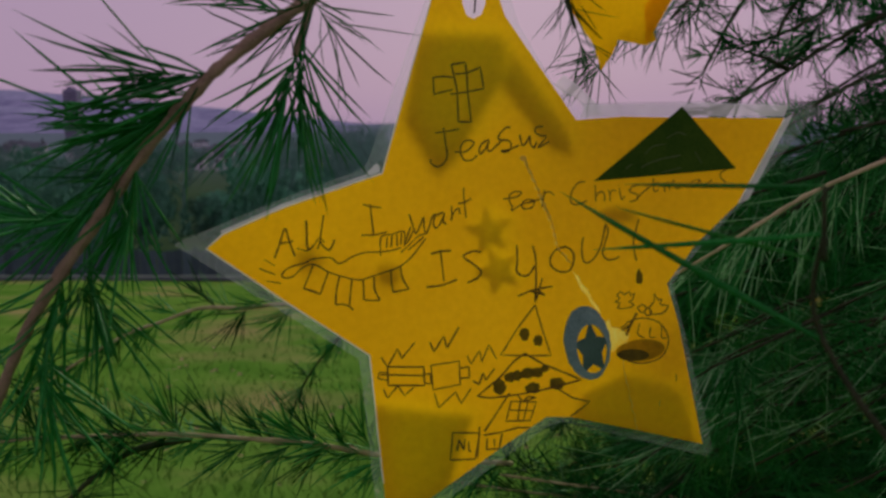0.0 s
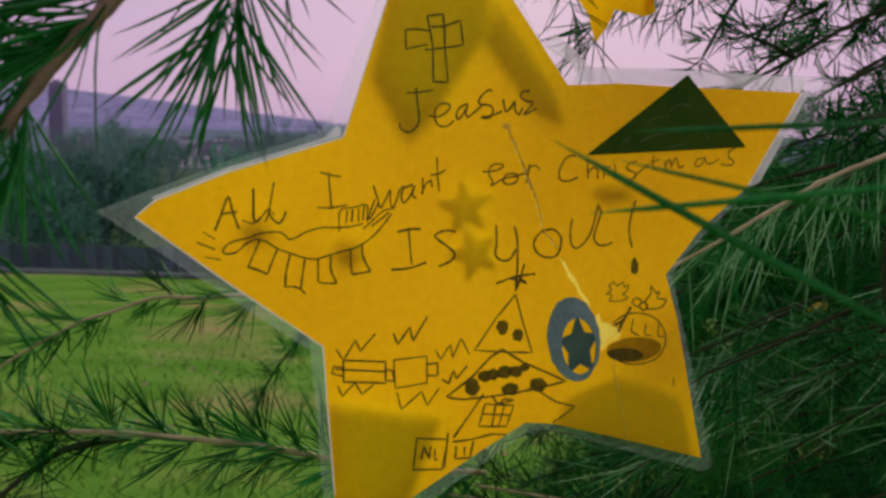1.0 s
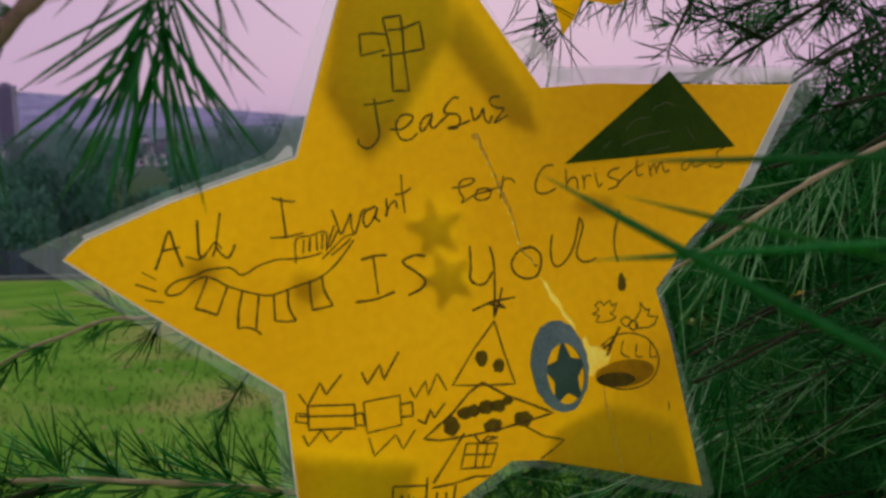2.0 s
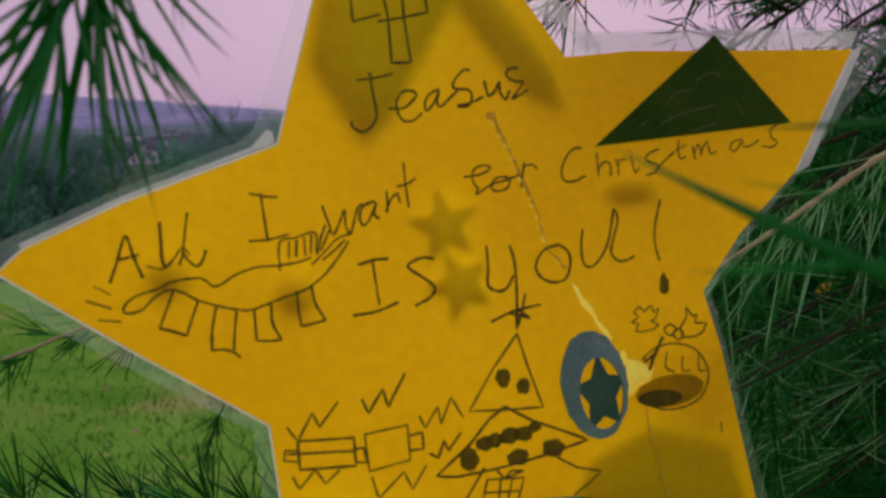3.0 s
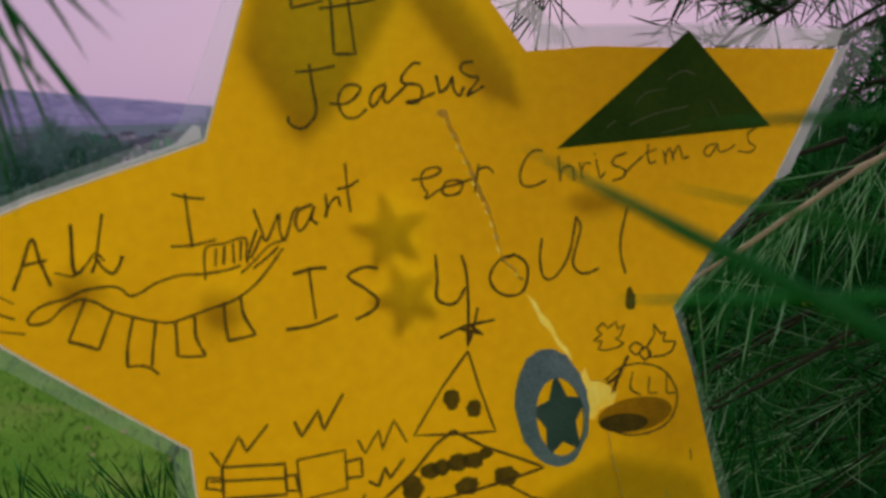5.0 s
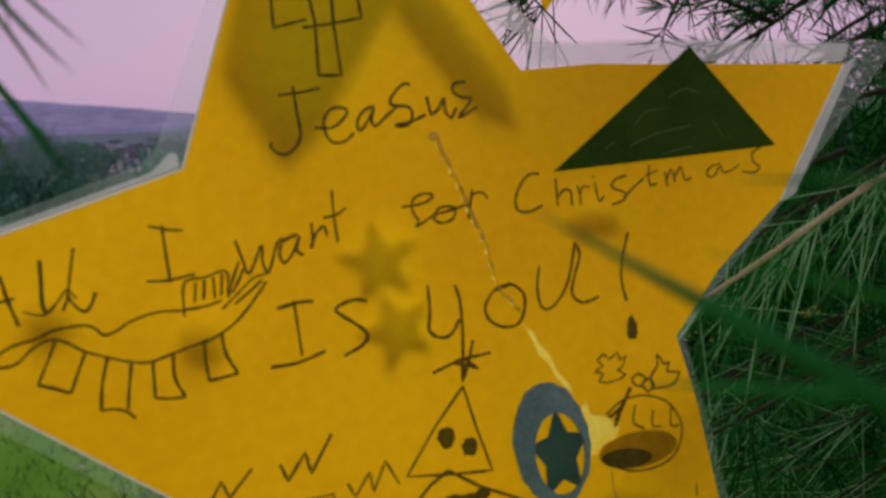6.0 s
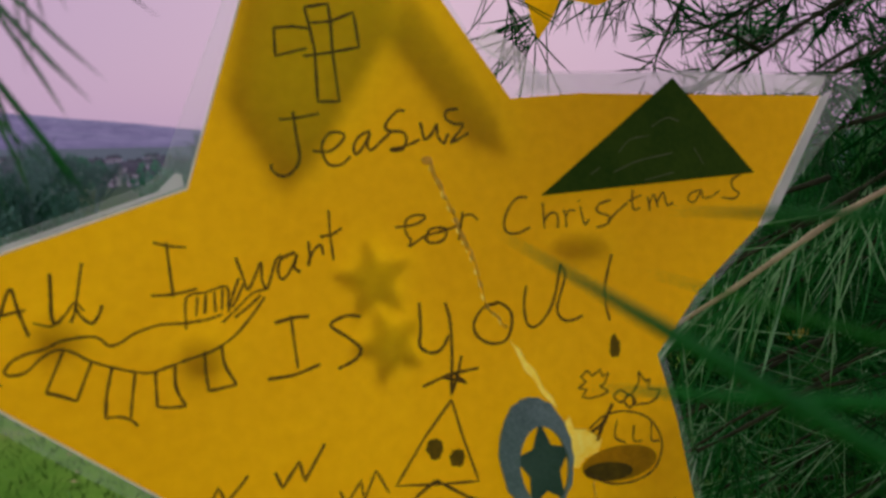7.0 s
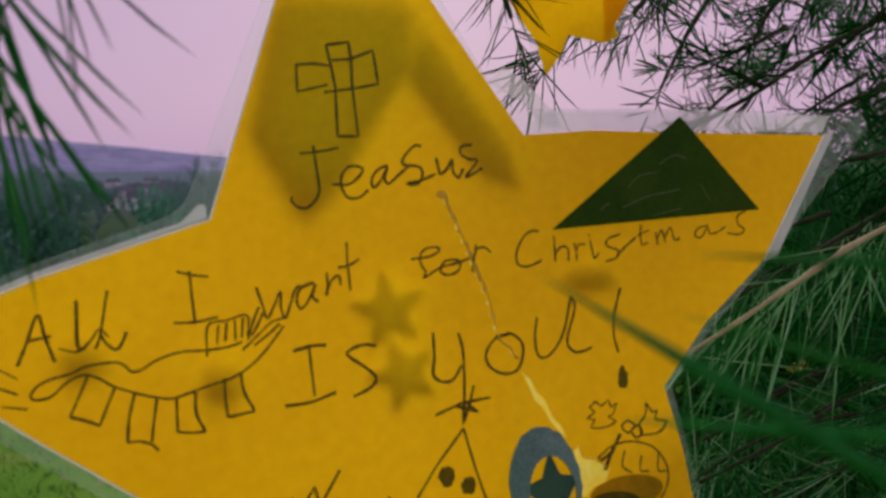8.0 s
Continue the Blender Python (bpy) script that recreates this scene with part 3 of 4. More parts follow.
FILM_EDGE = [
    (-17.5, 110), (-11, 126), (-1.5, 127.5), (9, 128), (18.5, 115), (22, 101), (36, 76), (50, 66.5), (104, 67.5), (163, 66.5), (164.5, 63),
    (122.5, 21.5), (93, -5.5), (87.5, -13), (89.5, -21.5), (103, -86), (99, -88), (34.5, -68.5), (27, -70), (-13.5, -94), (-44.5, -111.5),
    (-47, -90.5), (-51, -37), (-64, -28.5), (-91.5, -9.5), (-121.5, 11), (-79, 28), (-48.5, 38.5), (-44.5, 42)]
TEAR = [(54.5, -28.5), (57, -26.5), (58, -30), (61.5, -30.5), (66, -33.5), (64.5, -37), (60.5, -38), (58.5, -40.5), (55, -39.5), (55.5, -34)]
# opening added under the streak, so light from behind brightens it
STREAK = [(41, -4.5), (42.5, -6.5), (44, -7.5), (45.5, -11), (48, -13.5), (50, -18.5), (52.5, -21), (53.8, -24.5), (51.8, -22.5), (49.5, -20), (47.5, -16), (45, -13.5), (43.5, -9.5)]
# short slits added along the gold thread, so light shines through as its glints
THREAD = [(21.7, 42.5), (26, 31.8), (29.5, 22.5), (32.5, 15.3), (34.9, 4.7), (40.0, -1.5)]
SLITS = []
for (x0, y0), (x1, y1) in zip(THREAD, THREAD[1:]):
    for s0, s1, wide in ((0.08, 0.26, 0.38), (0.42, 0.56, 0.28), (0.70, 0.90, 0.42)):
        run = Vector((x1 - x0, y1 - y0))
        over = Vector((-run.y, run.x)).normalized() * wide
        a, b = Vector((x0, y0)) + run * s0, Vector((x0, y0)) + run * s1
        SLITS.append([tuple(q) for q in (a, (a + b) / 2 + over, b, (a + b) / 2 - over)])
sheet("paper", PAPER_EDGE, 0, PAPER, star, "bright yellow paper", holes=[TEAR, STREAK] + SLITS)
sheet("laminate", FILM_EDGE, -0.7, FILM, star, "clear plastic laminate border")
draw("laminate_rim", 0.5, [FILM_EDGE + FILM_EDGE[:1]], FILM, -0.5)
for stretch in (PAPER_EDGE[-7:] + PAPER_EDGE[:1], PAPER_EDGE[14:16]):
    draw("paper_rim", 0.55, [stretch], WHITE_EDGE, 0.05)
# doubled film; its whiter tone also paints the sheen along the edge
sheet("laminate_fold", [(147.6, 60), (152, 62), (127, 23.5), (122, 21.5)], -0.4, FOLD, star, "milky doubled strip of laminate, white sheen put into its colour")
sheet("laminate_fold", [(48, 60), (51, 66), (104, 67), (150, 66), (147, 60.8), (104, 61), (67, 61)], -0.4, FOLD, star, "milky doubled strip of laminate, white sheen put into its colour")
sheet("laminate_fold", [(-104, 15.8), (-79, 26.2), (-46, 37.0), (-41.5, 41.5), (-40, 41), (-39.6, 38.0), (-79, 24.9), (-103.5, 14.8)], -0.35, FOLD, star, "milky doubled strip of laminate, white sheen put into its colour")
sheet("laminate_strap", [(37.5, 74.5), (42, 79), (48, 75), (56.5, 66.5), (59, 62), (52, 62), (47.5, 69), (42, 71)], -1.2, FOLD, star, "twisted clear plastic strap")
# sheets glued to the back, which dim the paper where light shines through
sheet("back_flap", [(-19.5, 94.5), (-26.5, 63.5), (-13, 40.5), (-4.5, 48.5), (15.5, 80), (20, 97), (15, 100.5), (-16, 100.5)], -8, BACK_PAPER, star)
sheet("back_flap", [(15.5, 80), (35.5, 52.5), (46.5, 48), (44, 60), (21.5, 94)], -8.6, BACK_PAPER, star)
sheet("back_flap", [(-43.5, -52.5), (-23.5, -56.5), (-3, -59.5), (-9, -73.5), (-14.5, -88), (-41, -103.5)], -6, BACK_PAPER, star)
sheet("back_flap", [(45.5, -54), (65.5, -46.5), (91.5, -56), (97, -81.5), (65, -73), (39, -66.5)], -6, BACK_PAPER, star)
sheet("back_sticker", five_points(6.6, 15.0, 11.5, 5, 8), -4, SMUDGE, star)
sheet("back_sticker", five_points(10.0, -1.5, 11, 5, 20), -4.4, SMUDGE, star)
for k, spot in enumerate(((-67, 8.5, 5.5, 4.5), (-35, 1, 5, 5), (66, 22.5, 8, 4))):
    sheet("back_sticker", blob(*spot, 300 + k), -8.0, SMUDGE, star)
# the green card triangle and the buckle, glued on the front
sheet("green_triangle", [(96, 65), (120.7, 37.3), (53, 32.8)], 0.4, GREEN_CARD, star, "dark green card triangle", 0.6)

for scratch in ([(77, 44), (81, 47.5), (87, 48.5)], [(75, 38.5), (83, 41.5), (94, 43.5)], [(84.5, 36), (94, 38)], [(68, 38), (71, 40)], [(101, 45), (104, 40)], [(88, 51), (93, 53.5), (97, 52.5)]):
    draw("scratch", 0.45, [scratch], SCRATCH, 1.03)


def buckle():
    """A grey oval buckle, cut by hand, with an off-centre opening and a dark star that fills it."""
    rng = random.Random(8)
    outer = [(46.3 + (x - 46.3) * k, -36.0 + (y + 36.0) * k) for (x, y), k in ((p, 1 + rng.uniform(-0.025, 0.02)) for p in oval(46.3, -36.0, 10.4, 15.7, 6, 40))]
    inner = oval(48.2, -38.7, 6.9, 10.4, 5, 40)
    bm = bmesh.new()
    rings = [[bm.verts.new((x / 1000, y / 1000, z / 1000)) for x, y in pts] for pts, z in ((outer, 0.3), (outer, 1.3), (inner, 1.5), (inner, 0.3))]
    for a, b in zip(rings, rings[1:]):
        for k in range(40):
            bm.faces.new((a[k], a[(k + 1) % 40], b[(k + 1) % 40], b[k]))
    ring = part("buckle", bm, GREY_CARD, star, "blue-grey oval buckle cut from card")
    arms = [(48.2 + (x - 48.2) * 0.70, y) for x, y in five_points(48.2, -38.9, 12.0, 6.4, 4)]
    sheet("buckle_star", arms, 0.75, DARK_CARD, ring, "dark green star in the buckle's opening", 0.5)


buckle()
sheet("foil_scrap", [(x * 1.03 - 1.8, y * 1.03 + 1.0) for x, y in TEAR], 0.3, FOIL, star, "crumpled pale gold scrap over a tear")
sheet("foil_streak", STREAK, -0.15, FOIL, star, "pale gold streak, the paper cut open to let light through")
# pale sheets behind the slits, lit from the back to imitate glitter
for slit in SLITS:
    sheet("glint_fleck", slit, -0.15, FOIL, star)


def glitter_thread(points, seed, r):
    """A gold thread, beaded with glitter, stuck down on the paper."""
    rng = random.Random(seed)
    path = smooth_path([(x / 1000, y / 1000, 0.0004) for x, y in points], 8)
    path = [q + Vector((rng.gauss(0, 0.00025), rng.gauss(0, 0.00025), 0)) for q in path]
    verts, faces = tube(path, r, r, 7)
    for k, q in enumerate(path):
        swell = rng.choice((0.3, 0.5, 1.2, 1.5))
        for j in range(7 * k, 7 * k + 7):
            verts[j] = q + (verts[j] - q) * swell
    part("gold_thread", mesh_of("gold_thread", verts, faces, GOLD), None, star, "beaded gold glitter thread")


glitter_thread([(x + 0.5, y + 0.2) for x, y in THREAD], 1, 0.0004)
glitter_thread([(62, -44.5), (64, -55), (66, -65.5), (67.5, -76)], 2, 0.00016)
sheet("thread_hole", oval(21.5, 43.0, 1.5, 1.1, 0, 12), 0.3, GOLD, star, "pale frayed hole", 0.3)

# pencil drawings and handwriting
draw("drawn_cross", 0.75, [
    [(-16, 77), (-11.5, 77.5), (-6.5, 77)],
    [(-16, 77), (-16, 73.5), (-16, 70), (-8, 72)],
    [(-8, 82.5), (-7, 77.5), (-6, 71.5), (-6, 64), (-6, 58.5), (-0.5, 58.5), (-1.5, 71.5), (-1.5, 79), (-2, 83.5), (-8, 82.5)],
    [(-6.5, 78.5), (-1.5, 79), (4.5, 81.5), (5, 77.5), (5.5, 72.5), (-2, 71), (-9, 70)],
])
draw("handwriting", 0.8, [
    [(-16, 54), (-11, 54.5), (-6, 55.5)],
    [(-12.5, 56), (-12, 50.5), (-11.5, 44), (-14, 40.5), (-16.5, 40), (-18.5, 41.5), (-18.5, 43)],
    [(-8, 46), (-3.5, 46), (0, 49), (-0.5, 50.5), (-3.5, 50.5), (-5.5, 48), (-5.5, 45), (-4, 42.5), (-1, 42.5), (1.5, 44.5)],
    [(7, 51), (4, 49.5), (2.5, 47), (3, 45), (5, 47), (7, 50.5), (6, 47.5), (7, 46), (9.5, 48), (12.5, 50.5)],
    [(16.5, 56), (14.5, 56), (11.5, 53), (11.5, 51), (15.5, 50.5), (16.5, 48.5), (15, 46), (12, 46), (16.5, 47), (20, 48.5)],
    [(20.5, 53), (21, 50), (21.5, 48.5), (23.5, 50), (25, 52.5), (25, 49.5), (26.5, 47.5), (28, 50)],
    [(31, 56.5), (28, 56), (27.5, 54), (30, 52.5), (32, 52.5), (31.5, 51), (28.5, 47.5), (33.5, 50)],
])
draw("handwriting", 0.85, [
    [(-83.5, 4.5), (-81.5, 9.5), (-79, 16), (-77.5, 11), (-75.5, 5)],
    [(-81.5, 10), (-79, 10.5), (-76, 11)],
    [(-70.5, 19), (-70.5, 14), (-70.5, 9), (-69.5, 7.5), (-68, 9)],
    [(-63.5, 21), (-64.5, 15.5), (-65.5, 10), (-66.5, 7.5)],
    [(-65.5, 11), (-64, 8.5), (-62, 7), (-60.5, 8.5), (-59.5, 11)],
])
draw("handwriting", 0.6, [
    [(-74.5, 8), (-70.5, 7), (-67.5, 9.5), (-65.5, 12), (-63.5, 10)],
], FAINT)
draw("handwriting", 0.8, [
    [(-47.5, 25), (-44, 24), (-40, 23.5)],
    [(-44.5, 25), (-44, 18), (-43.5, 12)],
    [(-48.5, 12.5), (-43.5, 12.5), (-38, 13.5)],
])
draw("handwriting", 0.75, [
    [(-28.5, 20.5), (-27, 15.5), (-26, 12.5), (-24, 16), (-22.5, 19), (-22.5, 15), (-21.5, 12.5), (-20, 16), (-19, 19), (-17.5, 20.5)],
    [(-14, 21), (-17.5, 19.5), (-18.5, 16.5), (-17.5, 14.5), (-15.5, 16.5), (-13.5, 20.5), (-14.5, 17.5), (-13, 16)],
    [(-10.5, 23.5), (-10.5, 18.5), (-11, 18), (-9.5, 21), (-7.5, 22.5), (-7, 20)],
    [(-5, 31), (-5, 25.5), (-4.5, 18.5)],
    [(-7.5, 24.5), (-4.5, 25), (-2, 26.5)],
])
draw("drawn_hatching", 0.7, [
    [(-41, 4), (-40.5, 11.5), (-36, 12.5), (-31, 13.5), (-31, 8.5)],
    [(-38, 11.5), (-38.5, 7)],
    [(-36, 12), (-36.5, 7.5)],
    [(-34, 12.5), (-34, 7.5)],
    [(-32, 13), (-32.5, 8)],
    [(-31, 7.5), (-29.5, 12), (-28, 15.5)],
    [(-30, 8.5), (-28.5, 11), (-27, 14)],
    [(-32.5, 5), (-29, 8), (-25, 11.5), (-21, 12.5)],
    [(-29.5, 6), (-26, 8.5), (-23, 11)],
])
draw("drawn_creature", 0.75, [
    [(-81, -2.5), (-79.5, -0.5), (-76.5, 1), (-72, 2), (-68.5, 3.5), (-62.5, 4), (-60, 3), (-58.5, 1.5), (-56, 2), (-52.5, 4), (-47, 5.5), (-41.5, 5.5), (-36, 6), (-32.5, 7)],
    [(-81, -2.5), (-80, -3.5), (-76.5, -3), (-73, -0), (-69.5, 1.5), (-66, 0.5), (-63, -1.5), (-58, -3.5), (-53, -5), (-49.5, -5.5), (-45.5, -4.5), (-40.5, -3), (-35, -1.5), (-30, 1.5), (-26, 5.5), (-22, 10.5)],
])
draw("drawn_creature", 0.8, [
    [(-68.5, 1), (-70, -2.5), (-72.5, -8)],
    [(-72.5, -8), (-69.5, -9), (-66, -10.5)],
    [(-66, -10.5), (-64, -5.5), (-62.5, -2)],
    [(-58, -3.5), (-59.5, -9.5), (-60, -15)],
    [(-60, -15), (-57, -15), (-54.5, -16), (-53, -17.5)],
    [(-53, -5), (-54, -11.5), (-54.5, -15.5)],
    [(-48.5, -5.5), (-48.5, -9.5), (-48.5, -13.5)],
    [(-48.5, -13.5), (-45.5, -14), (-42, -14)],
    [(-42, -14), (-44, -9.5), (-44, -4.5)],
    [(-37, -1.5), (-37, -6.5), (-36.5, -11)],
    [(-36.5, -11), (-33, -10.5), (-30, -10)],
    [(-30, -10), (-32.5, -5), (-33, -0.5)],
])
draw("drawn_creature", 0.55, [
    [(-87.5, 4), (-83.5, 1.5)],
    [(-89.5, 0.5), (-83.5, -2)],
    [(-87, -4.5), (-81.5, -5.5)],
], FAINT)
draw("handwriting", 0.85, [
    [(-20, 4), (-15, 5), (-11.5, 5)],
    [(-16, 5.5), (-15.5, -1.5), (-15, -7.5)],
    [(-22.5, -9.5), (-16, -9), (-9.5, -7)],
    [(1.5, 4), (-2, 4.5), (-6, 3), (-5.5, 1.5), (-2, -1), (1, -4), (-0.5, -6.5), (-5, -8.5)],
])
draw("handwriting", 0.85, [
    [(17, 6.5), (17, 0), (16.5, -4.5), (19, -6.5), (22, -6), (24.5, -2.5)],
    [(24, 6), (25, 1.5), (25, -6), (24.5, -13.5)],
    [(39, 5), (34.5, 4), (31.5, 0), (32.5, -3.5), (36, -5.5), (40, -5), (42, -1.5), (42, 2.5), (39, 5), (37, 4.5)],
])
draw("handwriting", 0.75, [
    [(47, 9), (46, 4), (46.5, -1), (49, -2), (52.5, 1), (55, 5.5), (57, 12.5), (57.5, 14), (58.5, 11), (56.5, 5.5), (55.5, 1.5), (57.5, -1), (60.5, -1), (63, 0)],
])
draw("handwriting", 0.9, [
    [(73, 16), (70.5, 8.5), (70, 3), (71, -2)],
])
draw("handwriting", 0.7, [
    [(12, 26), (17, 26.5), (20, 28), (19, 29), (16, 28.5), (14.5, 26.5), (15, 24), (16, 22.5), (15.5, 21), (20, 23.5), (24.5, 24.5), (29.5, 26)],
    [(21, 25), (23, 25.5), (25.5, 25), (25, 22.5), (22, 21.5), (20, 22.5), (21, 25)],
    [(30.5, 29.5), (29.5, 25), (29, 22)],
    [(29.5, 25), (30.5, 28), (33, 28.5), (34.5, 27)],
])
draw("handwriting", 0.65, [
    [(49, 32.5), (46.5, 32.5), (44, 30.5), (42, 26.5), (42.5, 23.5), (45.5, 23), (49.5, 24.5)],
    [(53.5, 31), (53.5, 27), (53.5, 24)],
    [(53.5, 26), (55.5, 28), (57.5, 27.5), (57.5, 24)],
    [(59.5, 29), (60, 26.5), (60, 24)],
    [(60, 26.5), (61, 28.5), (63, 28.5)],
    [(64.5, 29.5), (65, 26.5), (65.5, 24.5), (67, 26)],
    [(64, 31), (64.5, 31)],
    [(74, 31), (70.5, 30), (69.5, 28), (73, 26.5), (72.5, 24.5), (69, 23.5)],
    [(72.5, 25), (75.5, 27.5), (79, 30)],
])
draw("handwriting", 0.6, [
    [(81, 33.5), (80.5, 30.5), (81, 28), (83, 28.5)],
    [(79.5, 30.5), (83.5, 32)],
    [(85.5, 31.5), (86, 27.5)],
    [(86, 29.5), (87.5, 32), (88.5, 28.5)],
    [(88.5, 30), (90.5, 32.5), (91.5, 29), (93.5, 29.5)],
    [(103, 33), (99.5, 32), (98.5, 30), (100.5, 29.5), (103, 32.5), (103.5, 30.5), (106.5, 31), (109, 32.5)],
    [(116.5, 37), (113.5, 35.5), (113.5, 33), (115.5, 31.5), (113.5, 30), (109.5, 30.5)],
], FAINT)
draw("drawn_tree", 0.8, [
    [(24, -19), (16, -28), (8, -39), (19, -40), (30, -40.5), (26.5, -29), (24, -19)],
    [(18.5, -39), (13.5, -42), (7.5, -48), (-3, -55.5), (3, -56.5), (13, -56), (23, -55), (33, -53.5), (43, -51.5), (35.5, -48), (26.5, -44), (18.5, -39)],
    [(11, -55), (6.5, -61), (-0.5, -70)],
    [(32, -54.5), (39, -59), (46.5, -61), (42, -64), (37.5, -66.5)],
    [(-1, -71.5), (6, -71), (14, -69.5), (19.5, -70)],
    [(16.5, -15), (23.5, -12.5), (32, -11.5)],
    [(27.5, -8), (26, -13), (24, -18), (24.5, -12), (28.5, -15), (22, -13)],
])
draw("drawn_gift", 0.75, [
    [(11.5, -58.5), (9, -66.5), (19.5, -67), (22.5, -59.5), (11.5, -58.5)],
    [(15.5, -59), (14, -66.5)],
    [(19, -59), (16.5, -67)],
    [(10.5, -62), (21, -63)],
    [(14.5, -56), (16.5, -59), (19, -57), (22.5, -57.5), (16.5, -59)],
])
draw("drawn_box", 0.8, [
    [(-14, -69.5), (-15.5, -80.5), (-5, -81), (-2.5, -70.5), (-14, -69.5)],
    [(-12.5, -77), (-11.5, -72.5), (-9.5, -77), (-9, -72.5)],
    [(-7.5, -73.5), (-7.5, -77.5), (-6.5, -77.5)],
    [(-2.5, -68), (-4, -80.5)],
    [(0.5, -73), (0, -77.5), (5.5, -77.5), (7, -71.5)],
    [(3.5, -73.5), (3.5, -76.5)],
])
draw("drawn_cracker", 0.75, [
    [(-40, -41), (-25, -42), (-25, -49.5), (-40, -48.5), (-40, -41)],
    [(-43, -44), (-25, -45.5)],
    [(-40, -43.5), (-43.5, -43), (-44, -45.5), (-40, -46.5)],
    [(-25, -45), (-22.5, -45), (-22, -49), (-25, -48.5)],
    [(-22, -41.5), (-10, -40.5), (-10, -50), (-21.5, -51.5), (-22, -41.5)],
    [(-10, -43.5), (-6, -43), (-6, -47.5), (-10, -47.5)],
])
draw("drawn_zigzag", 0.75, [
    [(-42.5, -37), (-40, -41), (-35.5, -34), (-34, -38), (-28.5, -32)],
])
draw("drawn_zigzag", 0.75, [
    [(-22, -32), (-20.5, -36), (-16, -30), (-15, -35), (-9.5, -26.5)],
])
draw("drawn_zigzag", 0.75, [
    [(-6.5, -38.5), (-5, -42), (-1, -36.5), (-0.5, -41.5), (3, -34.5), (6, -40.5)],
])
draw("drawn_zigzag", 0.75, [
    [(-4.5, -49), (-2, -50.5), (0, -46), (1, -49), (5, -44.5)],
])
draw("drawn_zigzag", 0.75, [
    [(-42, -50), (-40.5, -53.5), (-36, -49), (-33.5, -53), (-29.5, -50)],
])
draw("drawn_zigzag", 0.75, [
    [(-21, -53), (-19.5, -59), (-12, -53), (-10, -58), (-5.5, -52)],
])
draw("drawn_pudding", 0.65, [
    [(62.5, -30.5), (67.5, -27.5), (74, -27), (80.5, -29.5), (84, -35), (83.5, -40), (80.5, -44), (75, -46), (68.5, -46), (63.5, -44), (60, -41.5)],
    [(71, -29), (70, -33.5), (73, -35.5)],
    [(76, -31), (75.5, -35), (78, -35.5)],
    [(81.5, -30.5), (81, -35.5), (83.5, -36)],
    [(72.5, -21), (74.5, -22.5), (72.5, -24.5), (70.5, -22.5), (72.5, -21)],
    [(75.5, -22.5), (77, -24.5), (75, -26), (73.5, -24), (75.5, -22.5)],
    [(87, -52), (87, -55)],
])
draw("drawn_pudding", 1.1, [
    [(70, -24.5), (68, -27.5), (66, -31), (64.5, -34)],
    [(69, -26.5), (66.5, -29.5), (63, -31.5)],
])
draw("drawn_holly", 0.65, [
    [(63, -15), (64.5, -16.5), (67, -15), (67.5, -17), (69.5, -16), (68, -19), (66.5, -19.5), (69, -21), (67, -22), (63.5, -22.5), (61, -22), (62.5, -20), (60, -19.5), (62.5, -18), (61, -16.5), (63, -15)],
])
draw("drawn_holly", 0.65, [
    [(76.5, -25.5), (76, -22.5), (78.5, -19.5), (78.5, -16.5), (80.5, -19.5), (82, -19), (81, -21.5), (85, -22), (83.5, -24.5), (81, -25.5), (76.5, -25.5)],
])
for k, spot in enumerate(((18.8, -31.0, 2.4, 2.6), (24.6, -34.0, 2.2, 2.3), (6.8, -52.1, 2.9, 3.3), (11.7, -48.5, 2.6, 2.0), (14.9, -47.9, 2.8, 2.2), (19.0, -47.4, 3.2, 2.4), (23.4, -47.1, 3.0, 2.3), (26.9, -45.9, 2.2, 1.5), (21.2, -53.5, 3.4, 2.4), (32.0, -52.5, 3.7, 2.6), (71.9, -9.2, 1.7, 3.3))):
    sheet("drawn_spot", blob(*spot, 400 + k), 0.2 + 0.004 * k, SHADING, star)
sheet("pudding_shading", oval(70.9, -40.7, 11.4, 4.7, 3, 28), 0.2, LIGHT_SHADING, star)
sheet("pudding_shadow", oval(67.3, -42.5, 7.4, 2.5, -4, 28), 0.24, SHADING, star)
hang = [(2.5, 104, 1.5), (3, 109, 2.0), (3.5, 118, 0.5), (3, 132, 0), (2, 155, 0)]
part("hanging_cord", mesh_of("hanging_cord", *tube(smooth_path([(x / 1000, y / 1000, z / 1000) for x, y, z in hang], 5), 0.0004, 0.0004, 6), CORD), None, star, "thin dark cord through the hole")


# ---- a second star, further up behind ----
def second_star():
    at = Vector((0.091, 0.56, 1.528))
    ob = thing("star_ornament", pose(*at, 6, 0, 8), "yellow paper star hanging behind the twigs", "ornament")
    edge = [(-3, 0), (3, 9), (6, 17), (22, 14), (28, 17), (20, 36), (46, 58), (18, 62), (4, 96), (-12, 62), (-40, 60), (-22, 36), (-16, 24), (-8, 14)]
    bm = bmesh.new()
    bm.faces.new([bm.verts.new((x / 1000, 0, z / 1000)) for x, z in edge])
    bmesh.ops.triangulate(bm, faces=bm.faces[:])
    part("paper", bm, PAPER, ob, "bright yellow paper")
    bm = bmesh.new()
    bm.faces.new([bm.verts.new((x * 1.08 / 1000, 0.0006, (z * 1.05 - 2) / 1000)) for x, z in edge])
    bmesh.ops.triangulate(bm, faces=bm.faces[:])
    part("laminate", bm, FILM, ob)
    cord = tube(smooth_path([(0.004, 0, 0.094), (0.004, 0, 0.12), (0.006, 0, 0.15)], 3), 0.0004, 0.0004, 5)
    part("hanging_cord", mesh_of("hanging_cord", *cord, CORD), None, ob)


second_star()


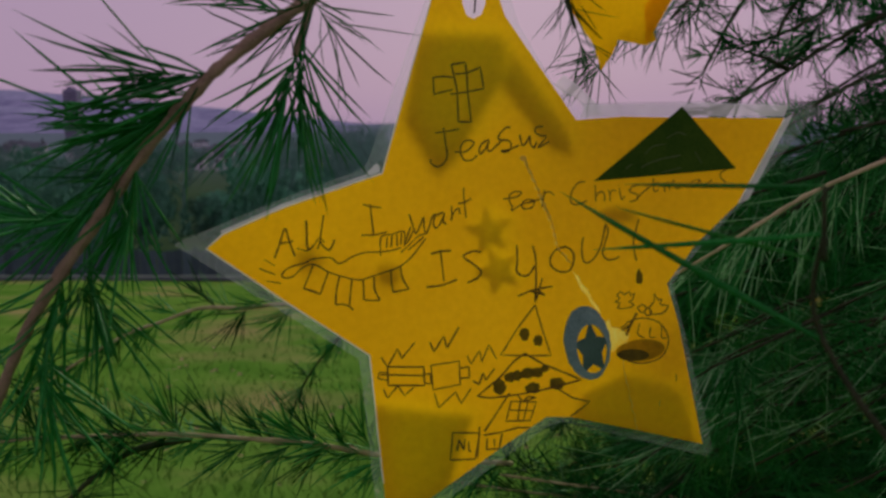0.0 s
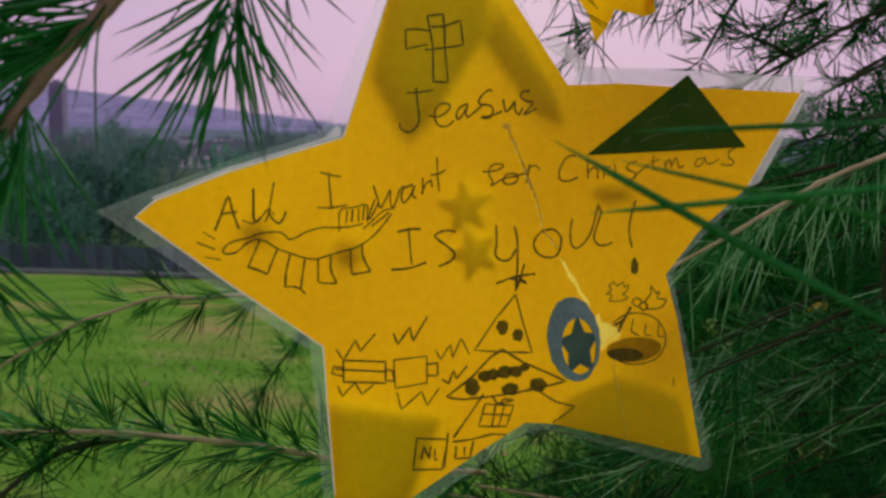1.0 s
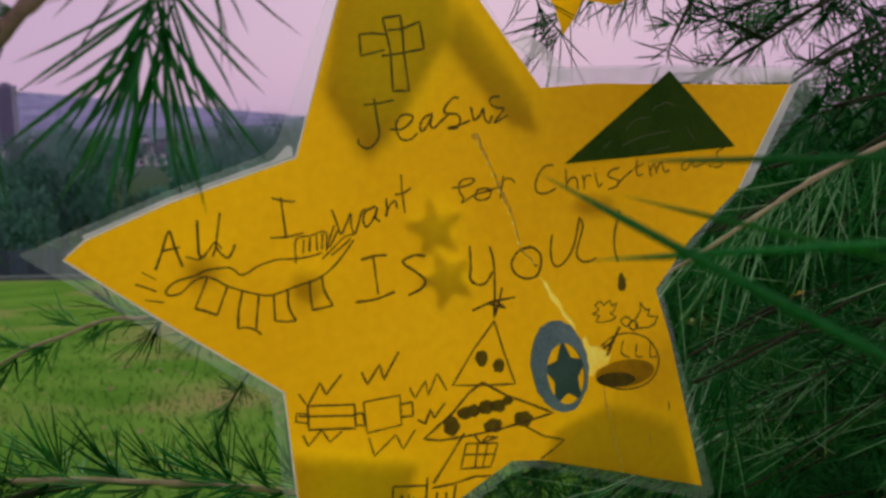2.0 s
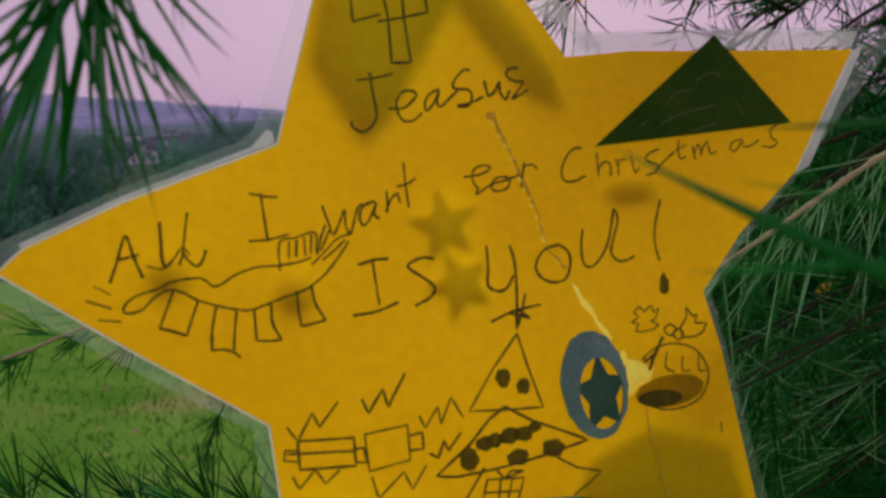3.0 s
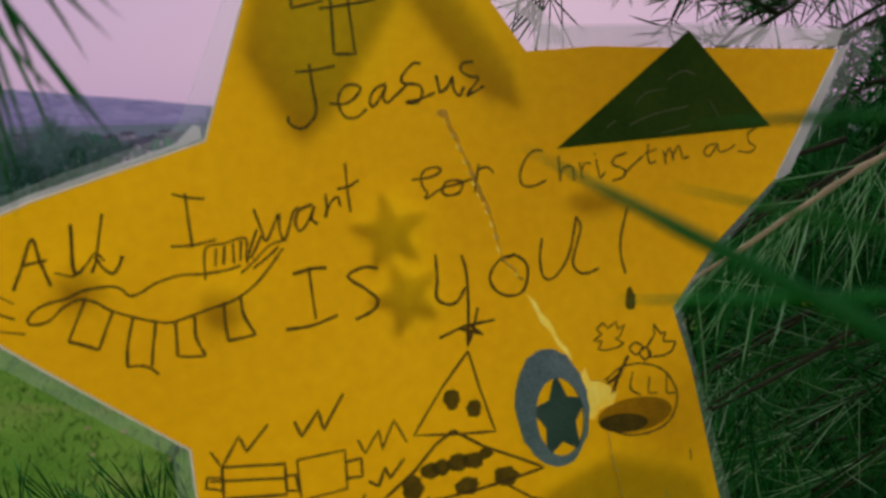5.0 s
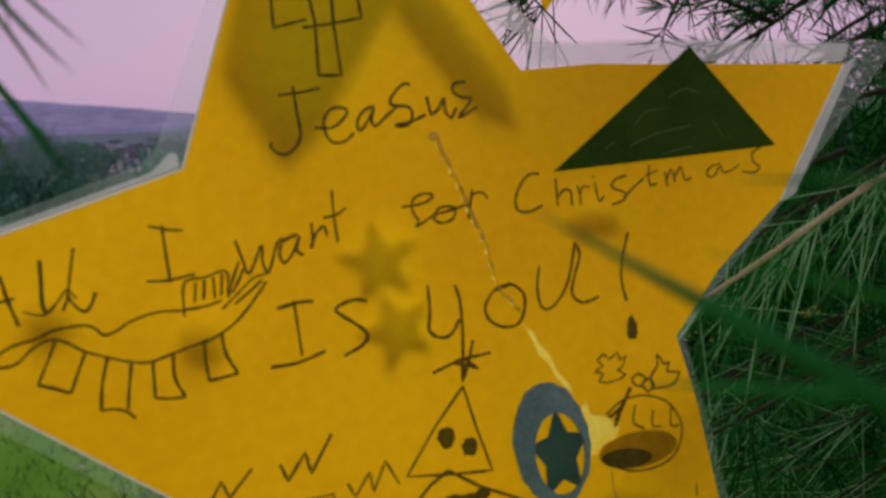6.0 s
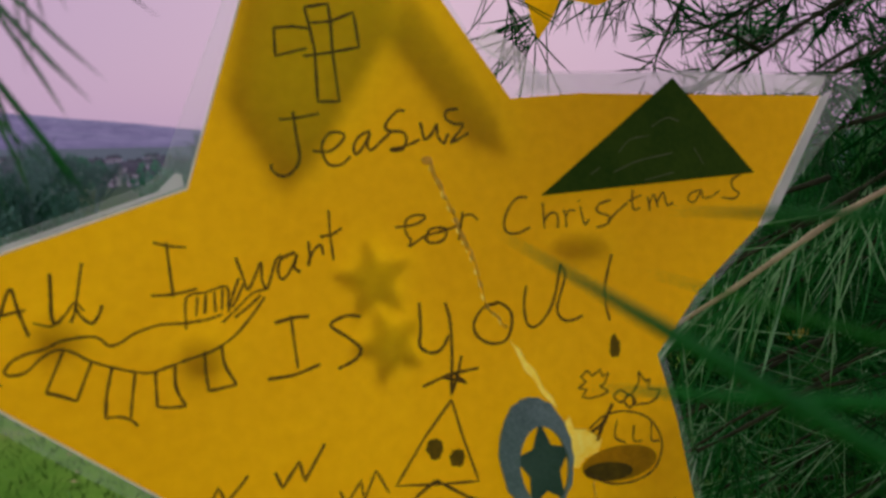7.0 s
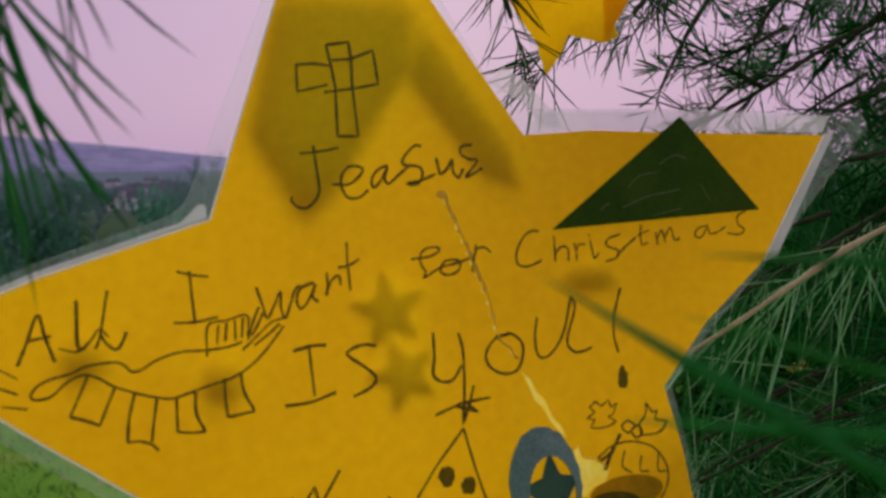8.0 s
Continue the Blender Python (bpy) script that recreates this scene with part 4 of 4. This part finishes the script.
# ---- the conifer's branches round the star ----
big = branch([(-0.024, 0.300, 1.546), (-0.041, 0.295, 1.534), (-0.055, 0.290, 1.523), (-0.066, 0.285, 1.513), (-0.078, 0.283, 1.500), (-0.088, 0.282, 1.488),
              (-0.098, 0.280, 1.473), (-0.109, 0.278, 1.457), (-0.118, 0.276, 1.443), (-0.126, 0.275, 1.426), (-0.135, 0.275, 1.408)],
             0.0022, 0.0016, 0.03, SPARSE, "brown conifer branch with long green needle tufts, close in front", 1, 0.8, 0.9, 0.3, BROWN_BARK)
for place, way, size, seed in (((-0.066, 0.285, 1.513), (-0.8, -0.1, 0.05), 0.95, 1), ((-0.067, 0.285, 1.511), (-0.6, -0.1, -0.5), 0.9, 2), ((-0.070, 0.284, 1.508), (-0.9, 0.1, -0.25), 0.9, 3),
                               ((-0.088, 0.282, 1.487), (-0.1, -0.1, -1.0), 0.85, 4), ((-0.090, 0.282, 1.486), (-0.7, 0, -0.6), 0.85, 5),
                               ((-0.109, 0.278, 1.457), (-0.3, 0, -1), 0.9, 6), ((-0.120, 0.276, 1.440), (0.3, 0, -1), 0.9, 7), ((-0.045, 0.294, 1.531), (-0.5, 0, 0.25), 0.7, 8),
                               ((-0.078, 0.283, 1.500), (-0.9, 0, -0.05), 0.9, 21), ((-0.098, 0.280, 1.473), (-0.95, 0, -0.1), 0.95, 22), ((-0.104, 0.279, 1.465), (0.2, 0, -1), 0.85, 23)):
    extra_tuft(big, place, way, BRUSHES, size, seed)
side = branch([(-0.024, 0.304, 1.556), (-0.036, 0.310, 1.545), (-0.042, 0.310, 1.531), (-0.045, 0.308, 1.520)], 0.0016, 0.0011, 0.06, SPARSE,
              "side shoot with a hanging bundle of long green needles", 2, 0.8, 0.8, 0.4, BROWN_BARK, tip=False)
for place, way, size, seed in (((-0.044, 0.308, 1.522), (-0.28, -0.05, -1), 1.0, 11), ((-0.043, 0.309, 1.526), (-0.05, 0, -1), 0.95, 12), ((-0.040, 0.31, 1.538), (0.6, 0, -0.9), 0.8, 13)):
    extra_tuft(side, place, way, BRUSHES if seed < 13 else SPARSE, size, seed)
branch([(-0.095, 0.790, 1.340), (-0.132, 0.790, 1.350), (-0.169, 0.790, 1.347), (-0.206, 0.800, 1.345), (-0.240, 0.800, 1.333), (-0.268, 0.800, 1.323),
        (-0.313, 0.810, 1.297), (-0.358, 0.810, 1.268)], 0.0019, 0.0011, 0.0125, FANS, "slender conifer branch with green rosettes against the lawn", 3, 1.2, 0.75, 0.1, PALE_BARK, flat=True)
branch([(-0.082, 0.850, 1.328), (-0.097, 0.850, 1.308), (-0.116, 0.860, 1.285), (-0.134, 0.870, 1.256), (-0.143, 0.870, 1.232)], 0.0014, 0.0009, 0.009, FANS,
       "thin hanging conifer twig with needles", 4, 0.85, 0.8, 0.1, flat=True)
low = branch([(0.043, 0.620, 1.276), (-0.008, 0.560, 1.300), (-0.044, 0.545, 1.309), (-0.071, 0.530, 1.319), (-0.105, 0.525, 1.324), (-0.136, 0.525, 1.326),
              (-0.169, 0.530, 1.325), (-0.214, 0.540, 1.320), (-0.240, 0.540, 1.319), (-0.278, 0.550, 1.312)], 0.0018, 0.0011, 0.0075, FANS,
             "long conifer branch with dense green needles crossing below", 5, 1.08, 0.65, -0.15, PALE_BARK, flat=True)
branch([(-0.144, 0.530, 1.323), (-0.179, 0.540, 1.312), (-0.203, 0.550, 1.295), (-0.224, 0.550, 1.277)], 0.0022, 0.0014, 0.015, SPARSE,
       "short side twig of the long conifer branch", 6, 0.9, 0.5, 0.2)


def bare_needles(ob_name, points, count, way, seed, length, label, bark, note):
    """A pale dry twig with long thin needles hanging from it."""
    rng = random.Random(seed)
    base = Vector(points[0])
    path = [q - base for q in smooth_path(points, 6)]
    ob = thing(ob_name, base, label, "branch", "branches of the conifer")
    part("stem", mesh_of("stem", *tube(path, 0.0007, 0.0013, 7, 0.25, rng), bark), None, ob, note)
    # the pale share paints needles that catch the light
    for name, mat, share in (("needles", FRONT_NEEDLE, 0.55), ("dry_needles", PALE_LIT_NEEDLE, 0.45)):
        verts, faces = [], []
        for _ in range(int(count * share)):
            q = rng.choice(path)
            w = (Vector(way) + Vector((rng.gauss(0, 0.38), rng.gauss(0, 0.30), rng.gauss(0, 0.35)))).normalized()
            needle(verts, faces, q, w, length * rng.uniform(0.6, 1.2), 0.00085, Vector((rng.gauss(0, 0.0015), 0, rng.gauss(0, 0.0015))))
        part(name, mesh_of(name, verts, faces, mat), None, ob)
    return ob


bare_needles("conifer_branch", [(0.098, 0.452, 1.422), (0.104, 0.452, 1.426), (0.126, 0.452, 1.439), (0.149, 0.455, 1.453), (0.174, 0.462, 1.466), (0.205, 0.475, 1.477),
                                (0.264, 0.520, 1.491)], 110, (-0.42, 0.15, -0.80), 7, 0.058, "pale dry twig with long thin hanging needles", PALE_BARK, "pale dry wood")

for k in range(14):
    rng_needles = random.Random(1200 + k)
    a = Vector((rng_needles.uniform(0.10, 0.30), rng_needles.uniform(0.50, 0.62), rng_needles.uniform(1.29, 1.45)))
    bare_needles("conifer_branch", [a, a + Vector((0.05, 0.01, 0.024)), a + Vector((0.13, 0.03, 0.05 + rng_needles.uniform(-0.02, 0.02)))], 56, ((-0.42, 0.1, -0.75), (-0.9, 0.0, -0.25), (-0.2, 0.0, -0.9))[k % 3], 1300 + k, 0.052,
                 "thin conifer branch with long pale green needles", BARK, "")

# twigs against the sky
SKY_TWIGS = (
    [(0.386, 0.80, 1.600), (0.345, 0.78, 1.584), (0.283, 0.75, 1.554), (0.255, 0.74, 1.537), (0.215, 0.73, 1.516), (0.197, 0.72, 1.509)],
    [(0.254, 0.80, 1.622), (0.223, 0.78, 1.580), (0.209, 0.77, 1.558), (0.197, 0.76, 1.538)],
    [(0.340, 0.70, 1.552), (0.312, 0.70, 1.537), (0.282, 0.69, 1.525), (0.251, 0.68, 1.509)],
    [(0.281, 0.72, 1.609), (0.243, 0.70, 1.580), (0.232, 0.70, 1.560)],
    [(0.304, 0.62, 1.505), (0.276, 0.62, 1.499), (0.240, 0.60, 1.493)],
    [(0.255, 0.74, 1.537), (0.236, 0.735, 1.545), (0.222, 0.73, 1.549)],
    [(0.335, 0.78, 1.640), (0.300, 0.77, 1.605), (0.285, 0.76, 1.580)],
    [(0.400, 0.76, 1.560), (0.360, 0.74, 1.540), (0.320, 0.72, 1.516)])
for k in range(30):
    rng_twig = random.Random(900 + k)
    a = Vector((rng_twig.uniform(0.30, 0.52), rng_twig.uniform(0.72, 0.95), rng_twig.uniform(1.50, 1.70)))
    SKY_TWIGS += ([a, a + Vector((-0.035, -0.01, -0.018)), a + Vector((-0.075, -0.02, -0.045 + rng_twig.uniform(-0.02, 0.02)))],)
for k, pts in enumerate(SKY_TWIGS):
    branch(pts, 0.0019, 0.0011, 0.020, SHORT, "thin conifer twig with short needles against the sky", 30 + k, 1.0, 0.75, 0.0, group="twigs against the sky")
for k, pts in enumerate(([(0.150, 0.60, 1.591), (0.127, 0.60, 1.571), (0.106, 0.59, 1.554), (0.091, 0.58, 1.534)], [(0.062, 0.55, 1.587), (0.067, 0.55, 1.566), (0.072, 0.55, 1.550)],
                         [(0.190, 0.62, 1.610), (0.160, 0.61, 1.585), (0.135, 0.60, 1.560)])):
    branch(pts, 0.0017, 0.0010, 0.016, SPARSE, "conifer twig with long needles against the sky", 50 + k, 0.95, 0.8, 0.25, group="twigs against the sky")


def front_sprig():
    """A few needles close before the star, out of focus when the camera comes near."""
    base = Vector((0.08, 0.1963, 1.4551))
    ob = thing("conifer_sprig", base, "conifer sprig with long green needles reaching before the star", "branch", "branches of the conifer")
    roots = [Vector(q) for q in ((0.08, 0.1963, 1.4551), (0.08, 0.1979, 1.4712), (0.08, 0.1995, 1.4866), (0.08, 0.1985, 1.4768))]
    stem = tube(smooth_path([q - base for q in (roots[2], roots[1], roots[3], roots[0])] + [Vector((0.02, -0.03, -0.03)), Vector((0.09, -0.06, -0.08))], 5), 0.0005, 0.0008, 7, 0.1, random.Random(4))
    part("stem", mesh_of("stem", *stem, BARK), None, ob)
    for tip, root, wide, mat in (((0.0312, 0.250, 1.4813), roots[0], 0.0029, FRONT_NEEDLE), ((0.0455, 0.250, 1.4772), roots[1], 0.0016, LIT_NEEDLE),
                                 ((0.0475, 0.250, 1.4830), roots[2], 0.0018, FRONT_NEEDLE), ((0.0400, 0.250, 1.4660), roots[3], 0.0021, FRONT_NEEDLE)):
        verts, faces = [], []
        a, b = root - base, Vector(tip) - base
        needle(verts, faces, a, (b - a).normalized(), (b - a).length, wide, Vector((0, 0, 0.0008)))
        part("needle", mesh_of("needle", verts, faces, mat), None, ob)


front_sprig()


for k in range(12):
    rng_near = random.Random(1500 + k)
    a = Vector((rng_near.uniform(0.12, 0.34), rng_near.uniform(0.52, 0.62), rng_near.uniform(1.26, 1.44)))
    branch([a + Vector((0.10, 0.05, 0.03)), a + Vector((0.04, 0.01, 0.015)), a], 0.0012, 0.0008, 0.022, SPRAYS, "conifer spray with glossy green needle rosettes beside the star", 1600 + k,
           rng_near.uniform(0.9, 1.15), 0.5, 0.1, group="dense branches of the conifer")


def thicket():
    """The dense side of the tree: drooping branches, row behind row."""
    rng = random.Random(9)
    for k in range(120):
        row = k / 119
        y = 0.56 + 0.75 * row ** 0.8
        x = rng.uniform(0.13 + 0.10 * row, 0.16 + 0.62 * row + 0.30)
        z = rng.uniform(1.02, 1.47 + 0.02 * row + (0.16 if x > 0.42 * y + 0.05 else 0))
        start = Vector((x + 0.22, y + rng.uniform(-0.05, 0.1), z + rng.uniform(0.02, 0.10)))
        end = Vector((x - 0.10, y + rng.uniform(-0.08, 0.04), z - rng.uniform(0.0, 0.12)))
        mid = (start + end) / 2 + Vector((0, 0, rng.uniform(0.0, 0.03)))
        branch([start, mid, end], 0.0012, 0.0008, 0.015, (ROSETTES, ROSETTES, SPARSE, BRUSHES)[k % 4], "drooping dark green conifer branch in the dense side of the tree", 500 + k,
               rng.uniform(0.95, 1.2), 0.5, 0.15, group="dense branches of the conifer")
    for k in range(14):
        x, y = rng.uniform(0.02, 0.25), rng.uniform(0.55, 0.85)
        z = rng.uniform(1.10, 1.27)
        branch([(x + 0.16, y + 0.1, z - 0.04), (x + 0.05, y + 0.02, z), (x - 0.04, y, z + 0.02)], 0.0013, 0.0009, 0.016, SPARSE if k % 2 else ROSETTES,
               "low conifer branch with green needles and dry twigs", 700 + k, 1.0, 0.6, 0.0, PALE_BARK if k % 7 == 0 else None, group="low branches of the conifer")
    # the dark green of these needles paints the shade inside the tree
    verts, faces = [], []
    for _ in range(26000):
        y = rng.uniform(0.95, 1.9)
        q = Vector((rng.uniform(0.19 * y + 0.03 + 0.6 * max(0.0, y - 1.3), 0.62 * y + 0.3 - 0.5 * max(0.0, y - 1.5)), y, 1.5 - y * rng.uniform(0.03, 0.62)))
        w = Vector((rng.gauss(-0.3, 0.8), rng.gauss(0, 0.8), rng.gauss(-0.3, 0.6))).normalized()
        needle(verts, faces, q, w, rng.uniform(0.04, 0.07), 0.0022, w * 0.0)
    tagged(new("inner_foliage", mesh_of("inner_foliage", verts, faces, NEEDLE)), "inner needles deep in the conifer, darkened in colour for shade", "foliage", kind="stuff")


thicket()


def spray_mesh(seed):
    """Needles along a limb one metre long that points to +x and droops."""
    rng = random.Random(seed)
    verts, faces = [], []
    for _ in range(1500):
        s = rng.random() ** 0.7
        q = Vector((s, rng.gauss(0, 0.16) * (1.1 - s), -0.10 * s * s + rng.gauss(0, 0.035)))
        w = Vector((rng.uniform(0.1, 1.0), rng.gauss(0, 0.6), rng.gauss(-0.1, 0.5))).normalized()
        needle(verts, faces, q, w, rng.uniform(0.035, 0.06), 0.0026, w * 0.0)
    return mesh_of("foliage", verts, faces, NEEDLE)


def whole_tree():
    """The conifer that bears the branches: a tapered trunk and tiers of limbs with foliage."""
    x0, y0 = 1.6, 2.1
    base = ground_height(x0, y0)
    ob = thing("conifer_tree", (x0, y0, base), "tall dark green conifer with rough bark and drooping limbs", "tree")
    v, f = tube(smooth_path([(0, 0, -0.2), (0.02, 0, 1.2), (-0.02, 0.02, 3.0), (0.02, 0.0, 5.0), (0.0, 0.02, 7.6)], 8), 0.20, 0.012, 16, 0.06, random.Random(2))
    part("trunk", mesh_of("trunk", v, f, BARK), None, ob)
    rng = random.Random(31)
    sprays = [spray_mesh(800 + k) for k in range(4)]
    v, f = tube(smooth_path([(0, 0, 0), (0.5, 0.01, -0.01), (1.0, 0, -0.10)], 5), 0.016, 0.003, 7, 0.1, rng)
    limb = mesh_of("limb", v, f, BARK)
    for k in range(120):
        z = 0.45 + 6.9 * (k / 119)
        turn = 2.4 * k + rng.uniform(-0.3, 0.3)
        length = (1.75 if z < 2.2 else 1.75 * (7.9 - z) / 5.7) * rng.uniform(0.8, 1.08)
        tip = Vector((x0 + length * math.cos(turn), y0 + length * math.sin(turn), base + z))
        into_view = tip.x < 0.68 * abs(tip.y) + 0.25 and tip.y > -1.0
        if into_view and z < 3.4:
            continue
        o = part("limb", limb, None, ob)
        o.matrix_basis = Matrix.LocRotScale((0, 0, z), Euler((0, radians(rng.uniform(-4, 8)), turn)), Vector((length,) * 3))
        part("foliage", sprays[k % 4], None, o)


whole_tree()


def husk():
    """A pale dry cone scale caught among the needles."""
    ob = thing("dry_cone_scale", (0.305, 0.79, 1.353), "pale yellow dry cone scale caught in the needles", "cone scale")
    bm = bmesh.new()
    bmesh.ops.create_icosphere(bm, subdivisions=2, radius=0.006)
    for v in bm.verts:
        v.co = Vector((v.co.x * 1.3, v.co.y * 0.5, v.co.z * 0.6 + 0.3 * v.co.x)) * (1 + 0.25 * noise.noise(v.co * 400))
    part("scale", bm, GOLD, ob)


husk()
